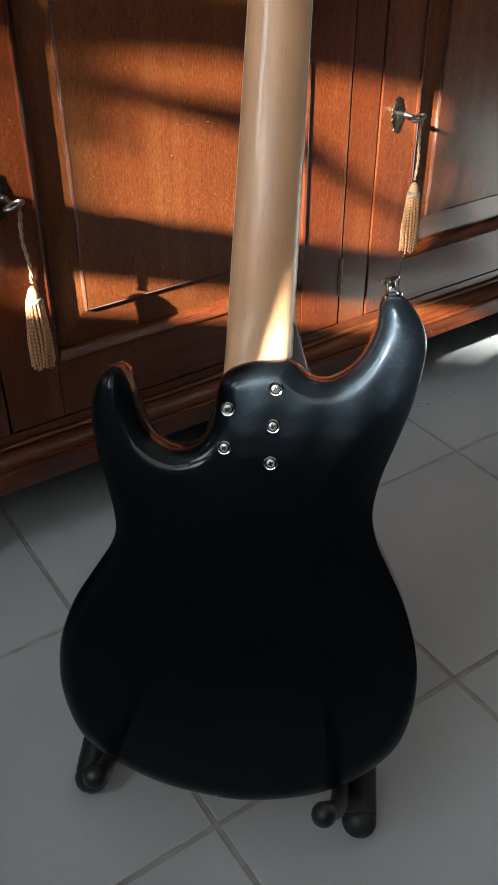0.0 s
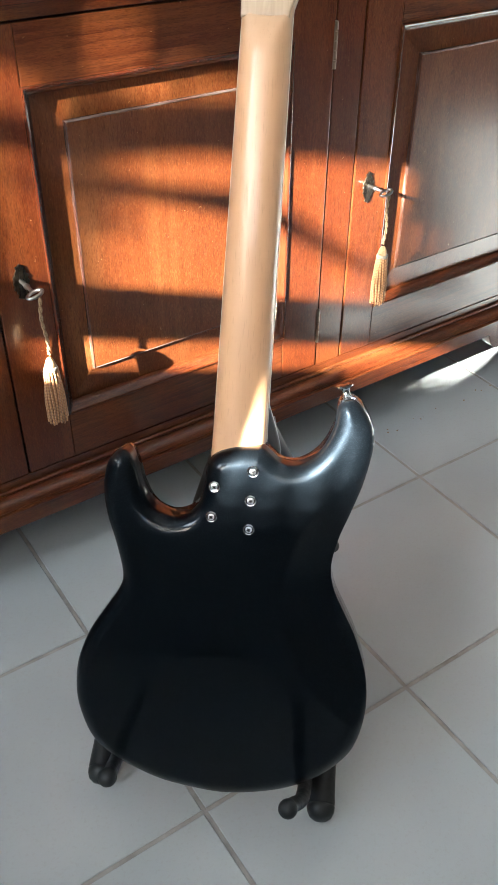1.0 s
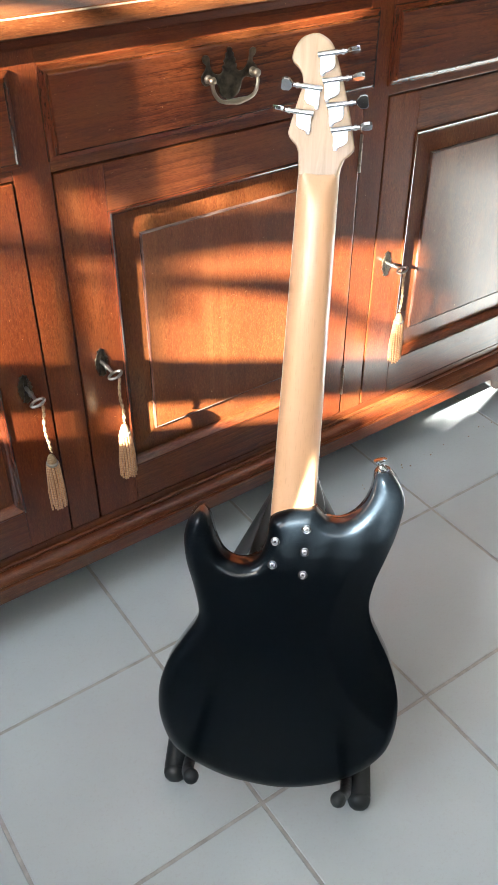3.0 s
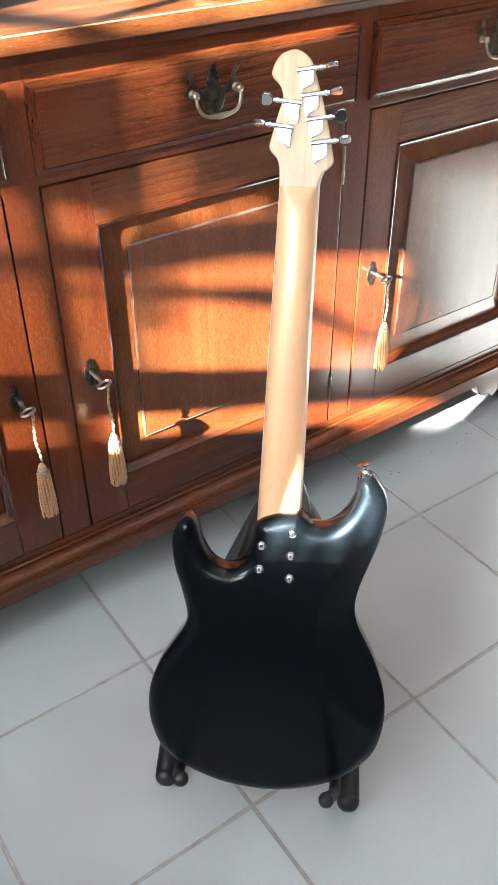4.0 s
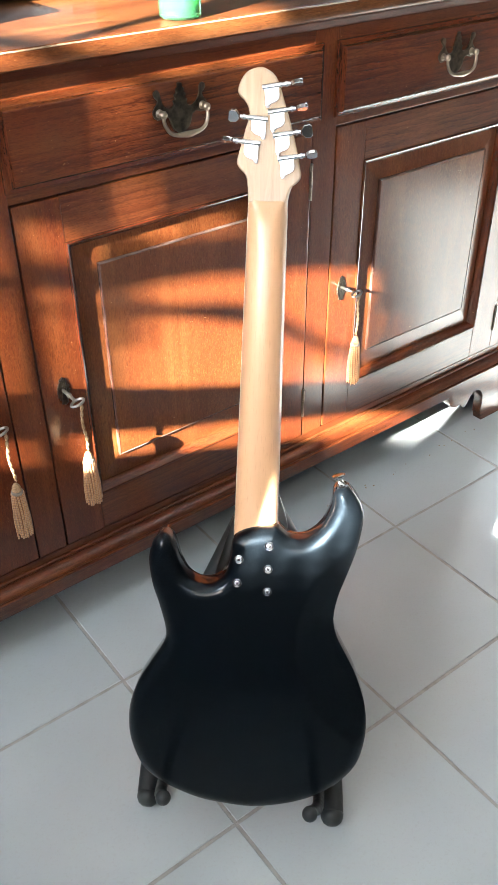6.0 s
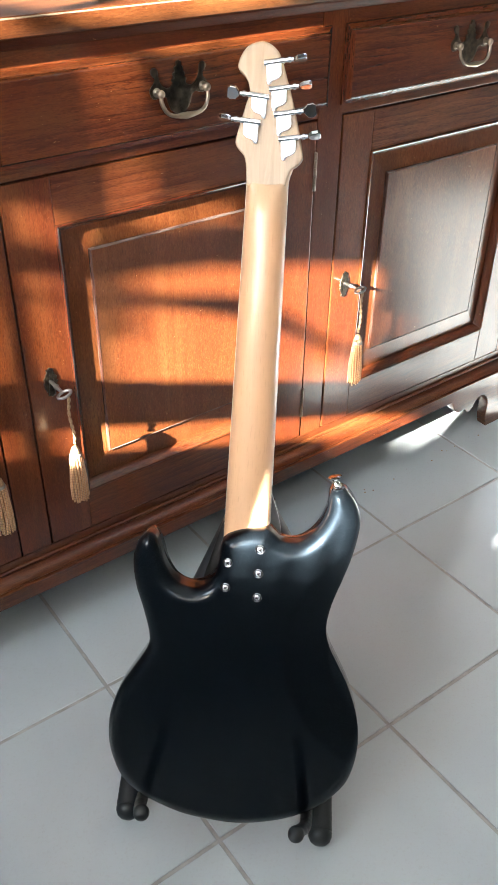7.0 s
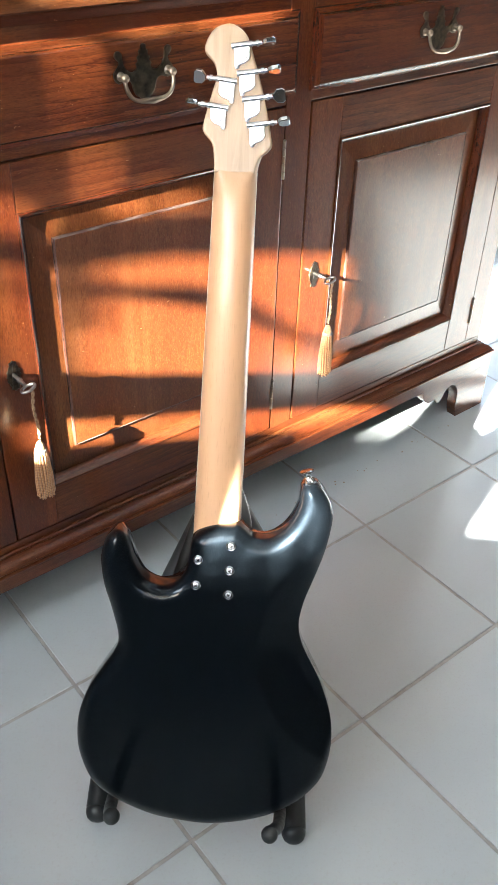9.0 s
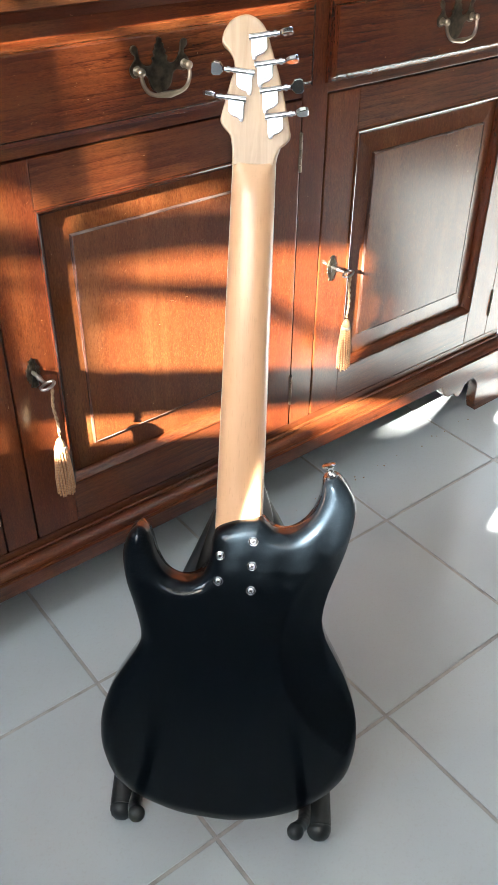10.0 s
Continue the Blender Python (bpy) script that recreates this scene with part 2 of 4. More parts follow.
def box(x0, x1, y0, y1, z0, z1, bevel=0.0015, bm=None, segments=2):
    own = bmesh.new()
    bmesh.ops.create_cube(own, size=1.0)
    for w in own.verts:
        w.co = Vector(((x0 + x1) / 2 + w.co.x * (x1 - x0), (y0 + y1) / 2 + w.co.y * (y1 - y0), (z0 + z1) / 2 + w.co.z * (z1 - z0)))
    if bevel:
        bmesh.ops.bevel(own, geom=own.edges[:], offset=bevel, segments=segments, affect="EDGES", profile=0.6)
    if bm is None:
        return own
    return join(bm, own)


def join(bm, other, m=None):
    """Adds a copy of another bmesh to bm."""
    made = {}
    for w in other.verts:
        made[w] = bm.verts.new(m @ w.co if m is not None else w.co)
    for f in other.faces:
        bm.faces.new([made[w] for w in f.verts])
    other.free()
    return bm


def loft(rings, close=True, caps=True, bm=None):
    bm = bm or bmesh.new()
    rows = [[bm.verts.new(p) for p in ring] for ring in rings]
    for a, b in zip(rows, rows[1:]):
        k = len(a)
        for i in range(k if close else k - 1):
            bm.faces.new((a[i], a[(i + 1) % k], b[(i + 1) % k], b[i]))
    if caps:
        bm.faces.new(rows[0])
        bm.faces.new(rows[-1][::-1])
    return bm


def tube(points, radii, seg=10, caps=True, bm=None):
    """A round bar along points; radii: one for all or one each."""
    points = [Vector(p) for p in points]
    if not isinstance(radii, (list, tuple)):
        radii = [radii] * len(points)
    way = (points[1] - points[0]).normalized()
    side = way.orthogonal().normalized()
    rings = []
    for i, (p, r) in enumerate(zip(points, radii)):
        ahead = (points[min(i + 1, len(points) - 1)] - points[max(i - 1, 0)]).normalized()
        side = (side - ahead * side.dot(ahead)).normalized()
        up = ahead.cross(side)
        rings.append([p + r * (math.cos(a) * side + math.sin(a) * up) for a in (2 * math.pi * k / seg for k in range(seg))])
    return loft(rings, True, caps, bm)


def lathe(profile, seg=20, m=None, bm=None):
    """Turns (radius, height) pairs round z."""
    m = m or Matrix()
    rings = [[m @ Vector((max(r, 1e-4) * math.cos(2 * math.pi * k / seg), max(r, 1e-4) * math.sin(2 * math.pi * k / seg), h)) for k in range(seg)] for r, h in profile]
    return loft(rings, True, True, bm)


def bezier_round(points, steps=6, closed=True):
    """A smooth curve through points (Catmull-Rom)."""
    pts = [Vector(p) for p in points]
    k = len(pts)
    out = []
    for i in range(k if closed else k - 1):
        p0, p1, p2, p3 = (pts[(i + j) % k] if closed else pts[min(max(i + j, 0), k - 1)] for j in (-1, 0, 1, 2))
        for s in range(steps):
            t = s / steps
            out.append(0.5 * (2 * p1 + (p2 - p0) * t + (2 * p0 - 5 * p1 + 4 * p2 - p3) * t * t + (3 * p1 - p0 - 3 * p2 + p3) * t ** 3))
    if not closed:
        out.append(pts[-1])
    return out


def slab(outline, lo, hi, bevel=0.001, axis="z", segments=2):
    """A flat outline of (a, b) pairs given the depth lo..hi along axis."""
    bm = bmesh.new()
    def place(a, b, d):
        return {"z": (a, b, d), "y": (a, d, b), "x": (d, a, b)}[axis]
    low = [bm.verts.new(place(*p, lo)) for p in outline]
    high = [bm.verts.new(place(*p, hi)) for p in outline]
    k = len(outline)
    bm.faces.new(low[::-1])
    bm.faces.new(high)
    for i in range(k):
        bm.faces.new((low[i], low[(i + 1) % k], high[(i + 1) % k], high[i]))
    bmesh.ops.recalc_face_normals(bm, faces=bm.faces[:])
    if bevel:
        rim = [e for e in bm.edges if e.calc_face_angle(0.0) > radians(50)]
        bmesh.ops.bevel(bm, geom=rim, offset=bevel, segments=segments, affect="EDGES", profile=0.6)
    return bm


def inset(outline, d):
    """The outline moved inwards by d (outline runs anticlockwise)."""
    k = len(outline)
    out = []
    for i in range(k):
        a, b, c = outline[i - 1], outline[i], outline[(i + 1) % k]
        way = Vector((c[0] - a[0], c[1] - a[1])).normalized()
        out.append((b[0] - way.y * d, b[1] + way.x * d))
    return out


# ---- room ----
X_LEFT, X_RIGHT, Y_BACK, Y_FRONT, TOP = -2.75, 2.30, 0.47, -3.20, 2.50
floor = part("floor", box(X_LEFT - 0.3, X_RIGHT + 0.3, Y_FRONT - 0.3, Y_BACK + 0.3, -0.12, -0.0014, 0), GROUT, None, "pale grey grout bed under the floor tiles", False)
tagged(floor, category="floor", kind="structure")
DOOR_X0, DOOR_X1 = 1.125, 2.00
bm = box(X_LEFT - 0.3, DOOR_X0, Y_BACK, Y_BACK + 0.2, -0.1, TOP, 0)
box(DOOR_X1, X_RIGHT + 0.3, Y_BACK, Y_BACK + 0.2, -0.1, TOP, 0, bm)
box(DOOR_X0, DOOR_X1, Y_BACK, Y_BACK + 0.2, 2.10, TOP, 0, bm)
wall_north = tagged(part("wall_north", bm, SAND_WALL, None, "plain dun coloured wall behind the sideboard with a glazed door", False), category="wall", kind="structure")
wall_south = tagged(part("wall_south", box(0.4, X_RIGHT + 0.3, Y_FRONT - 0.2, Y_FRONT, -0.1, TOP, 0), SAND_WALL, None, "plain dun coloured plaster wall", False), category="wall", kind="structure")
ceiling = tagged(part("ceiling", box(X_LEFT - 0.3, X_RIGHT + 0.3, Y_FRONT - 0.2, Y_BACK + 0.2, TOP, TOP + 0.15, 0), PLASTER, None, "plain white plaster ceiling", False), category="ceiling", kind="structure")
wall_east = tagged(part("wall_east", box(X_RIGHT, X_RIGHT + 0.12, Y_FRONT - 0.2, Y_BACK, -0.1, TOP, 0), SAND_WALL, None, "plain dun coloured side wall", False), category="wall", kind="structure")

# the slanting window wall: a local frame with x along the wall towards the sideboard, y into the room
ALONG = Vector((-0.943, 1.0, 0.0)).normalized()
SLANT = Matrix.Translation((-1.3, -1.0, 0.0)) @ Matrix((-ALONG, Vector((ALONG.y, -ALONG.x, 0)), Vector((0, 0, 1)))).transposed().to_4x4()


def slanted(bm):
    bmesh.ops.transform(bm, matrix=SLANT, verts=bm.verts[:])
    return bm


def wbox(l0, l1, d0, d1, z0, z1, bevel=0.003):
    """A box in the window wall: l0..l1 along it, d0..d1 in depth into the room."""
    return slanted(box(-l1, -l0, d0, d1, z0, z1, bevel))


WIN_L0, WIN_L1, WIN_Z0, WIN_Z1 = -1.20, 1.10, 0.90, 2.20
bm = box(-2.3, -WIN_L1, -0.14, -0.02, -0.1, TOP, 0)
box(-WIN_L0, 3.1, -0.14, -0.02, -0.1, TOP, 0, bm)
box(-WIN_L1, -WIN_L0, -0.14, -0.02, -0.1, WIN_Z0, 0, bm)
box(-WIN_L1, -WIN_L0, -0.14, -0.02, WIN_Z1, TOP, 0, bm)
wall_west = tagged(part("wall_west", slanted(bm), SAND_WALL, None, "plain dun coloured slanting wall with a wide window", False), category="wall", kind="structure")
# unseen post, bars, strips and stepped sills, added to cut the sun patches
POST_L0, POST_L1 = 0.1790, 0.2914
window = thing("window_1", (-1.3, -1.0, WIN_Z0), "unseen wide white window, its post, bars and panels placed to shape the sun", "window", kind="structure")
part("post", wbox(POST_L0, POST_L1, -0.03, 0.0, 1.0205, WIN_Z1), WHITE_PAINT, window)
part("blind", wbox(POST_L1 + 0.0005, 0.335, -0.018, -0.002, 1.2515, WIN_Z1, 0.001), SAND_WALL, window, "unseen strip added to cut off the sun")
part("blind", wbox(0.3355, 0.3640, -0.018, -0.002, 1.400, 1.845, 0.001), SAND_WALL, window, "unseen strip added to cut off the sun")
part("blind", wbox(0.3645, 0.425, -0.018, -0.002, 1.497, 1.845, 0.001), SAND_WALL, window, "unseen strip added to cut off the sun")
part("mullion", wbox(0.535, 0.557, -0.018, -0.002, 1.735, WIN_Z1, 0.001), WHITE_PAINT, window)
part("crossbar", wbox(POST_L1 + 0.001, WIN_L1, -0.03, 0.0, 1.183, 1.251), WHITE_PAINT, window)
part("low_sun_stop", wbox(0.383, WIN_L1, -0.03, 0.0, 0.9, 1.126), WHITE_PAINT, window, "unseen panel added to stop the low sun")
part("sill", wbox(WIN_L0, -0.0805, -0.03, 0.0, WIN_Z0, 1.098), WHITE_PAINT, window)
part("sill", wbox(-0.08, 0.0405, -0.03, 0.0, WIN_Z0, 0.952), WHITE_PAINT, window)
part("sill", wbox(0.041, POST_L1 - 0.0005, -0.03, 0.0, WIN_Z0, 1.020), WHITE_PAINT, window)
part("sill", wbox(POST_L1, 0.382, -0.03, 0.0, WIN_Z0, 1.040), WHITE_PAINT, window)

# ---- unseen bare tree added outside the window to dim and band the sun ----
def outside_at(l, z, back=1.0):
    """A point outside, seen from the sideboard along the sun's way through the window wall at (l, z)."""
    q = SLANT @ Vector((-l, 0, z))
    return q - Vector((1.0, 0.3333, -0.46)) * back


tree = thing("tree", (-3.2, -0.6, -0.125), "unseen bare tree added outside to break up the sun", "tree")


def shade_branch(points, radii, back=1.0):
    way = bezier_round([outside_at(1.3745 * l, z, back) for l, z in points], 5, False)
    r = [radii[min(i // 5, len(radii) - 1)] * (1 - (i % 5) / 5) + radii[min(i // 5 + 1, len(radii) - 1)] * ((i % 5) / 5) for i in range(len(way))]
    return part("shade_branch", tube(way, r, 10), BARK, tree)


base = outside_at(1.3745 * 0.75, 1.3)
part("trunk", tube([(base.x, base.y, -0.125), (base.x, base.y + 0.02, 1.0), (base.x, base.y, 2.0), (base.x + 0.05, base.y, 3.4)], [0.10, 0.085, 0.07, 0.03], 12), BARK, tree)
shade_branch([(0.75, 1.30), (0.48, 1.385), (0.42, 1.378), (0.37, 1.383), (0.335, 1.380), (0.31, 1.350), (0.28, 1.31), (0.20, 1.27)], [0.03, 0.003, 0.004, 0.012, 0.020, 0.011, 0.007, 0.005])
shade_branch([(0.75, 1.36), (0.45, 1.415), (0.42, 1.424), (0.40, 1.433), (0.366, 1.468), (0.339, 1.482), (0.30, 1.500), (0.20, 1.52)], [0.02, 0.012, 0.018, 0.022, 0.027, 0.030, 0.030, 0.03])
shade_branch([(0.75, 1.75), (0.37, 1.705), (0.345, 1.660), (0.325, 1.620), (0.30, 1.600), (0.26, 1.610), (0.18, 1.64)], [0.03, 0.012, 0.03, 0.07, 0.10, 0.12, 0.12])
# low shoots added before the large pane to fade the sun, thicker towards the sill
for z, r in ((1.010, 0.0120), (1.030, 0.0100), (1.052, 0.0088), (1.074, 0.0066), (1.096, 0.0030), (1.118, 0.0014)):
    shade_branch([(0.20, z - 0.01), (0.13, z), (0.08, z + 0.004), (0.03, z + 0.012), (-0.02, z + 0.016)], [r, r, r, r, 0.7 * r])
shade_branch([(0.084, 0.95), (0.081, 1.05), (0.076, 1.15)], [0.008, 0.008, 0.003])
shade_branch([(0.110, 0.95), (0.104, 1.06), (0.098, 1.13)], [0.006, 0.007, 0.003])
shade_branch([(0.042, 0.95), (0.050, 1.07), (0.058, 1.17)], [0.007, 0.008, 0.003])
for k in range(9):
    shade_branch([(0.200 + 0.010 * k, 0.96), (0.198 + 0.010 * k, 1.06), (0.203 + 0.010 * k, 1.14)], [0.0085, 0.0070, 0.002])
for k in range(4):
    shade_branch([(0.243 + 0.009 * k, 1.18), (0.244 + 0.009 * k, 1.30), (0.242 + 0.009 * k, 1.42)], [0.0045, 0.0048, 0.004])
# upright twigs spaced and thickened to hold back sun from the sideboard front
rnd = random.Random(11)
l = 0.296
while l < 0.62:
    low = 1.60 if l < 0.338 else 1.505 if l < 0.378 else 1.32 + rnd.uniform(-0.03, 0.04) if l < 0.392 else 1.20 if l < 0.405 else 1.12
    thick = 0.0035 if l < 0.378 else 0.0058 if l < 0.396 else 0.0090 if l < 0.432 else 0.0074
    rise = 2.08 - 1.38 * l
    shade_branch([(l, min(low, rise - 0.05)), (l + rnd.uniform(-0.003, 0.003), rise - 0.01), (l + rnd.uniform(-0.004, 0.004), rise + 0.05), (l + rnd.uniform(-0.006, 0.006), rise + 0.147)], [thick, 0.0082, 0.0098, 0.0094])
    l += rnd.uniform(0.010, 0.019)

for l in (0.412, 0.420, 0.428, 0.436):
    shade_branch([(l, 1.50), (l + 0.001, 1.57), (l - 0.001, 2.227 - 1.38 * l)], [0.009, 0.010, 0.009])

door = thing("door_1", (1.60, Y_BACK, 0), "white framed glazed door beside the sideboard", "door", kind="structure")
for x0, x1 in ((DOOR_X0 + 0.002, DOOR_X0 + 0.05), (DOOR_X1 - 0.05, DOOR_X1 - 0.002)):
    part("frame", box(x0, x1, Y_BACK + 0.05, Y_BACK + 0.11, 0, 2.098, 0.004), WHITE_PAINT, door)
for z0, z1 in ((0.0, 0.08), (2.02, 2.098)):
    part("frame", box(DOOR_X0 + 0.0505, DOOR_X1 - 0.0505, Y_BACK + 0.05, Y_BACK + 0.11, z0, z1, 0.004), WHITE_PAINT, door)
outside = tagged(part("ground", box(-40, 40, -40, 40, -0.3, -0.125, 0), GROUT, None, "pale paved ground outside", False), category="ground", kind="structure")

# ---- sideboard ----
SIDE_L, SIDE_R = -0.574, 1.084
DEPTH = 0.445
sideboard = thing("sideboard", (0.255, 0.2, 0), "reddish brown stained oak sideboard with panelled doors and drawers", "sideboard")
DOOR_Z0, DOOR_Z1 = 0.172, 0.7275
DRAW_Z0, DRAW_Z1 = 0.743, 0.851
DOORS = [(-0.527, -0.038), (0.012, 0.501), (0.551, 1.037)]
DRAWERS = [(-0.529, -0.024), (0.009, 0.516), (0.543, 1.049)]
part("carcass", box(SIDE_L + 0.02, SIDE_R - 0.02, 0.026, DEPTH, 0.11, 0.872, 0), GAP, sideboard, smooth=False)
for x0, x1 in ((SIDE_L, SIDE_L + 0.022), (SIDE_R - 0.022, SIDE_R)):
    part("side_panel", box(x0, x1, 0.0245, DEPTH, 0.14, 0.876), OAK_V, sideboard)
for x0, x1 in ((SIDE_L, DOORS[0][0] - 0.0015), (DOORS[0][1] + 0.0015, DOORS[1][0] - 0.0015), (DOORS[1][1] + 0.0015, DOORS[2][0] - 0.0015), (DOORS[2][1] + 0.0015, SIDE_R)):
    part("stile", box(x0, x1, 0.0, 0.024, 0.1705, 0.876, 0.0012), OAK_V, sideboard)
for (x0, x1) in DOORS:
    part("rail", box(x0 - 0.0012, x1 + 0.0012, 0.0008, 0.024, DOOR_Z1 + 0.0015, 0.748, 0.0008), OAK_H, sideboard)
    part("rail", box(x0 - 0.0012, x1 + 0.0012, 0.0008, 0.024, 0.846, 0.876, 0.0008), OAK_H, sideboard)
part("rail", box(SIDE_L, SIDE_R, 0.0, 0.024, 0.140, 0.1703, 0.0008), OAK_H, sideboard)

# top with a rounded front edge, a dark cove below it and a highlight painted on its upper arris
ENDS = (SIDE_L - 0.022, SIDE_R + 0.022)
prof = [(0.0, 0.884), (-0.0195, 0.8838), (-0.0232, 0.8858), (-0.0246, 0.8895), (-0.0247, 0.9010), (-0.0238, 0.9044), (-0.0205, 0.9064), (DEPTH + 0.01, 0.907), (DEPTH + 0.01, 0.884)]
part("top", loft([[(x, y, z) for y, z in prof] for x in ENDS]), OAK_TOP, sideboard, "oak top with a rounded front edge")
# cove in darker oak, the overhang's shade painted into its colour
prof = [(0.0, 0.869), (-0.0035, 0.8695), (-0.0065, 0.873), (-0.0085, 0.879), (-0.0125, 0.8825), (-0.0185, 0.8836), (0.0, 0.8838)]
part("cove", loft([[(x, y, z) for y, z in prof] for x in (SIDE_L - 0.016, SIDE_R + 0.016)]), OAK_COVE, sideboard, "cove under the top, shade put into its dark colour")
prof = [(-0.0240, 0.9036), (-0.0243, 0.9042), (-0.0239, 0.9049), (-0.0232, 0.9054), (-0.0226, 0.9055), (-0.0224, 0.9050)]
part("arris", loft([[(x, y, z) for y, z in prof] for x in ENDS]), ARRIS_GLINT, sideboard, "pale edge line painted as a highlight")

# moulding and bracket feet of the base
prof = [(0.002, 0.1575), (-0.0035, 0.1575), (-0.0052, 0.1560), (-0.0054, 0.1535), (-0.0040, 0.1515), (-0.0075, 0.1508), (-0.0125, 0.1500), (-0.0180, 0.1478), (-0.0222, 0.1440), (-0.0240, 0.1405), (-0.0232, 0.1388), (-0.0272, 0.1384), (-0.0282, 0.1368), (-0.0278, 0.1345), (0.002, 0.1345)]
part("base_moulding", loft([[(SIDE_L + y, y, z) for y, z in prof], [(SIDE_R - y, y, z) for y, z in prof]]), OAK_BASE, sideboard, "darker base moulding")
for side, x in ((-1, SIDE_L), (1, SIDE_R)):
    part("base_moulding", loft([[(x - side * y, y, z) for y, z in prof], [(x - side * y, DEPTH, z) for y, z in prof]]), OAK_EDGE_Y, sideboard, "darker base moulding")
half = [(1.020, 0.0), (1.013, 0.025), (1.0125, 0.045), (1.010, 0.070), (0.998, 0.088), (0.983, 0.093), (0.968, 0.085), (0.960, 0.070), (0.950, 0.063), (0.942, 0.068), (0.935, 0.076), (0.922, 0.074), (0.908, 0.080), (0.898, 0.094), (0.893, 0.108)]
half = [tuple(p) for p in bezier_round([(x, z, 0) for x, z in half], 4, False)]
half = [(x, z) for x, z, _ in half]
mid = (SIDE_L + SIDE_R) / 2
board = [(SIDE_R + 0.023, 0.134), (SIDE_R + 0.025, 0.0)] + half + [(2 * mid - x, z) for x, z in reversed(half)] + [(SIDE_L - 0.025, 0.0), (SIDE_L - 0.023, 0.134)]
part("base_board", slab(board, -0.0255, -0.002, 0.0012, "y"), OAK_H, sideboard, "front base board with scroll cut bracket feet")
side_foot = [(-0.0015, 0.134), (-0.0015, 0.0), (0.20, 0.0), (DEPTH, 0.0), (DEPTH, 0.134), (0.20, 0.134)]
for x in (SIDE_L - 0.024, SIDE_R + 0.002):
    part("base_side", slab(side_foot, x, x + 0.022, 0.001, "x"), OAK_Y, sideboard)


def frame_moulding(owner, x0, x1, z0, z1, prof, names, mats):
    """Four mitred lengths of a profile of (inset, y) round an opening."""
    def corner(i, d):
        return [(x0 + d, z0 + d), (x1 - d, z0 + d), (x1 - d, z1 - d), (x0 + d, z1 - d)][i]
    for i in range(4):
        rings = []
        for j in (i, (i + 1) % 4):
            rings.append([(corner(j, d)[0], y, corner(j, d)[1]) for d, y in prof])
        part(names, loft(rings), mats[i % len(mats)], owner)


def hinge(owner, x, z, h=0.058):
    """A narrow brass butt hinge with its knuckles."""
    bm = bmesh.new()
    box(x - 0.0022, x + 0.0022, -0.0022, 0.001, z - h / 2, z + h / 2, 0.0006, bm)
    k = 5
    for i in range(k):
        a = z - h / 2 + h * i / k
        tube([(x, -0.003, a + 0.0006), (x, -0.003, a + h / k - 0.0006)], 0.0022, 8, True, bm)
    part("hinge", bm, BRIGHT_BRASS, owner, "worn brass hinge")


def escutcheon(owner, x, z):
    """A small pierced key plate with lobed ends."""
    half = [(0.0, 0.0235), (0.0030, 0.0205), (0.0058, 0.0200), (0.0046, 0.0160), (0.0070, 0.0135), (0.0072, 0.0105), (0.0100, 0.0070), (0.0086, 0.0035)]
    shape = half + [(0.0105, 0.0)] + [(a, -b) for a, b in reversed(half)]
    right = [(a, b) for a, b, _ in bezier_round([(a, b, 0) for a, b in shape], 4, False)]
    full = right + [(-a, b) for a, b in reversed(right[1:-1])]
    part("escutcheon", slab([(x + a, z + b) for a, b in full], -0.0032, 0.001, 0.0008, "y"), BRASS, owner, "dark brass key plate")
    bm = tube([(x, -0.0036, z + 0.002), (x, -0.0030, z + 0.002)], 0.003, 12)
    box(x - 0.0012, x + 0.0012, -0.0036, -0.003, z - 0.007, z + 0.001, 0, bm)
    part("keyhole", bm, GAP, owner, "dark keyhole", False)


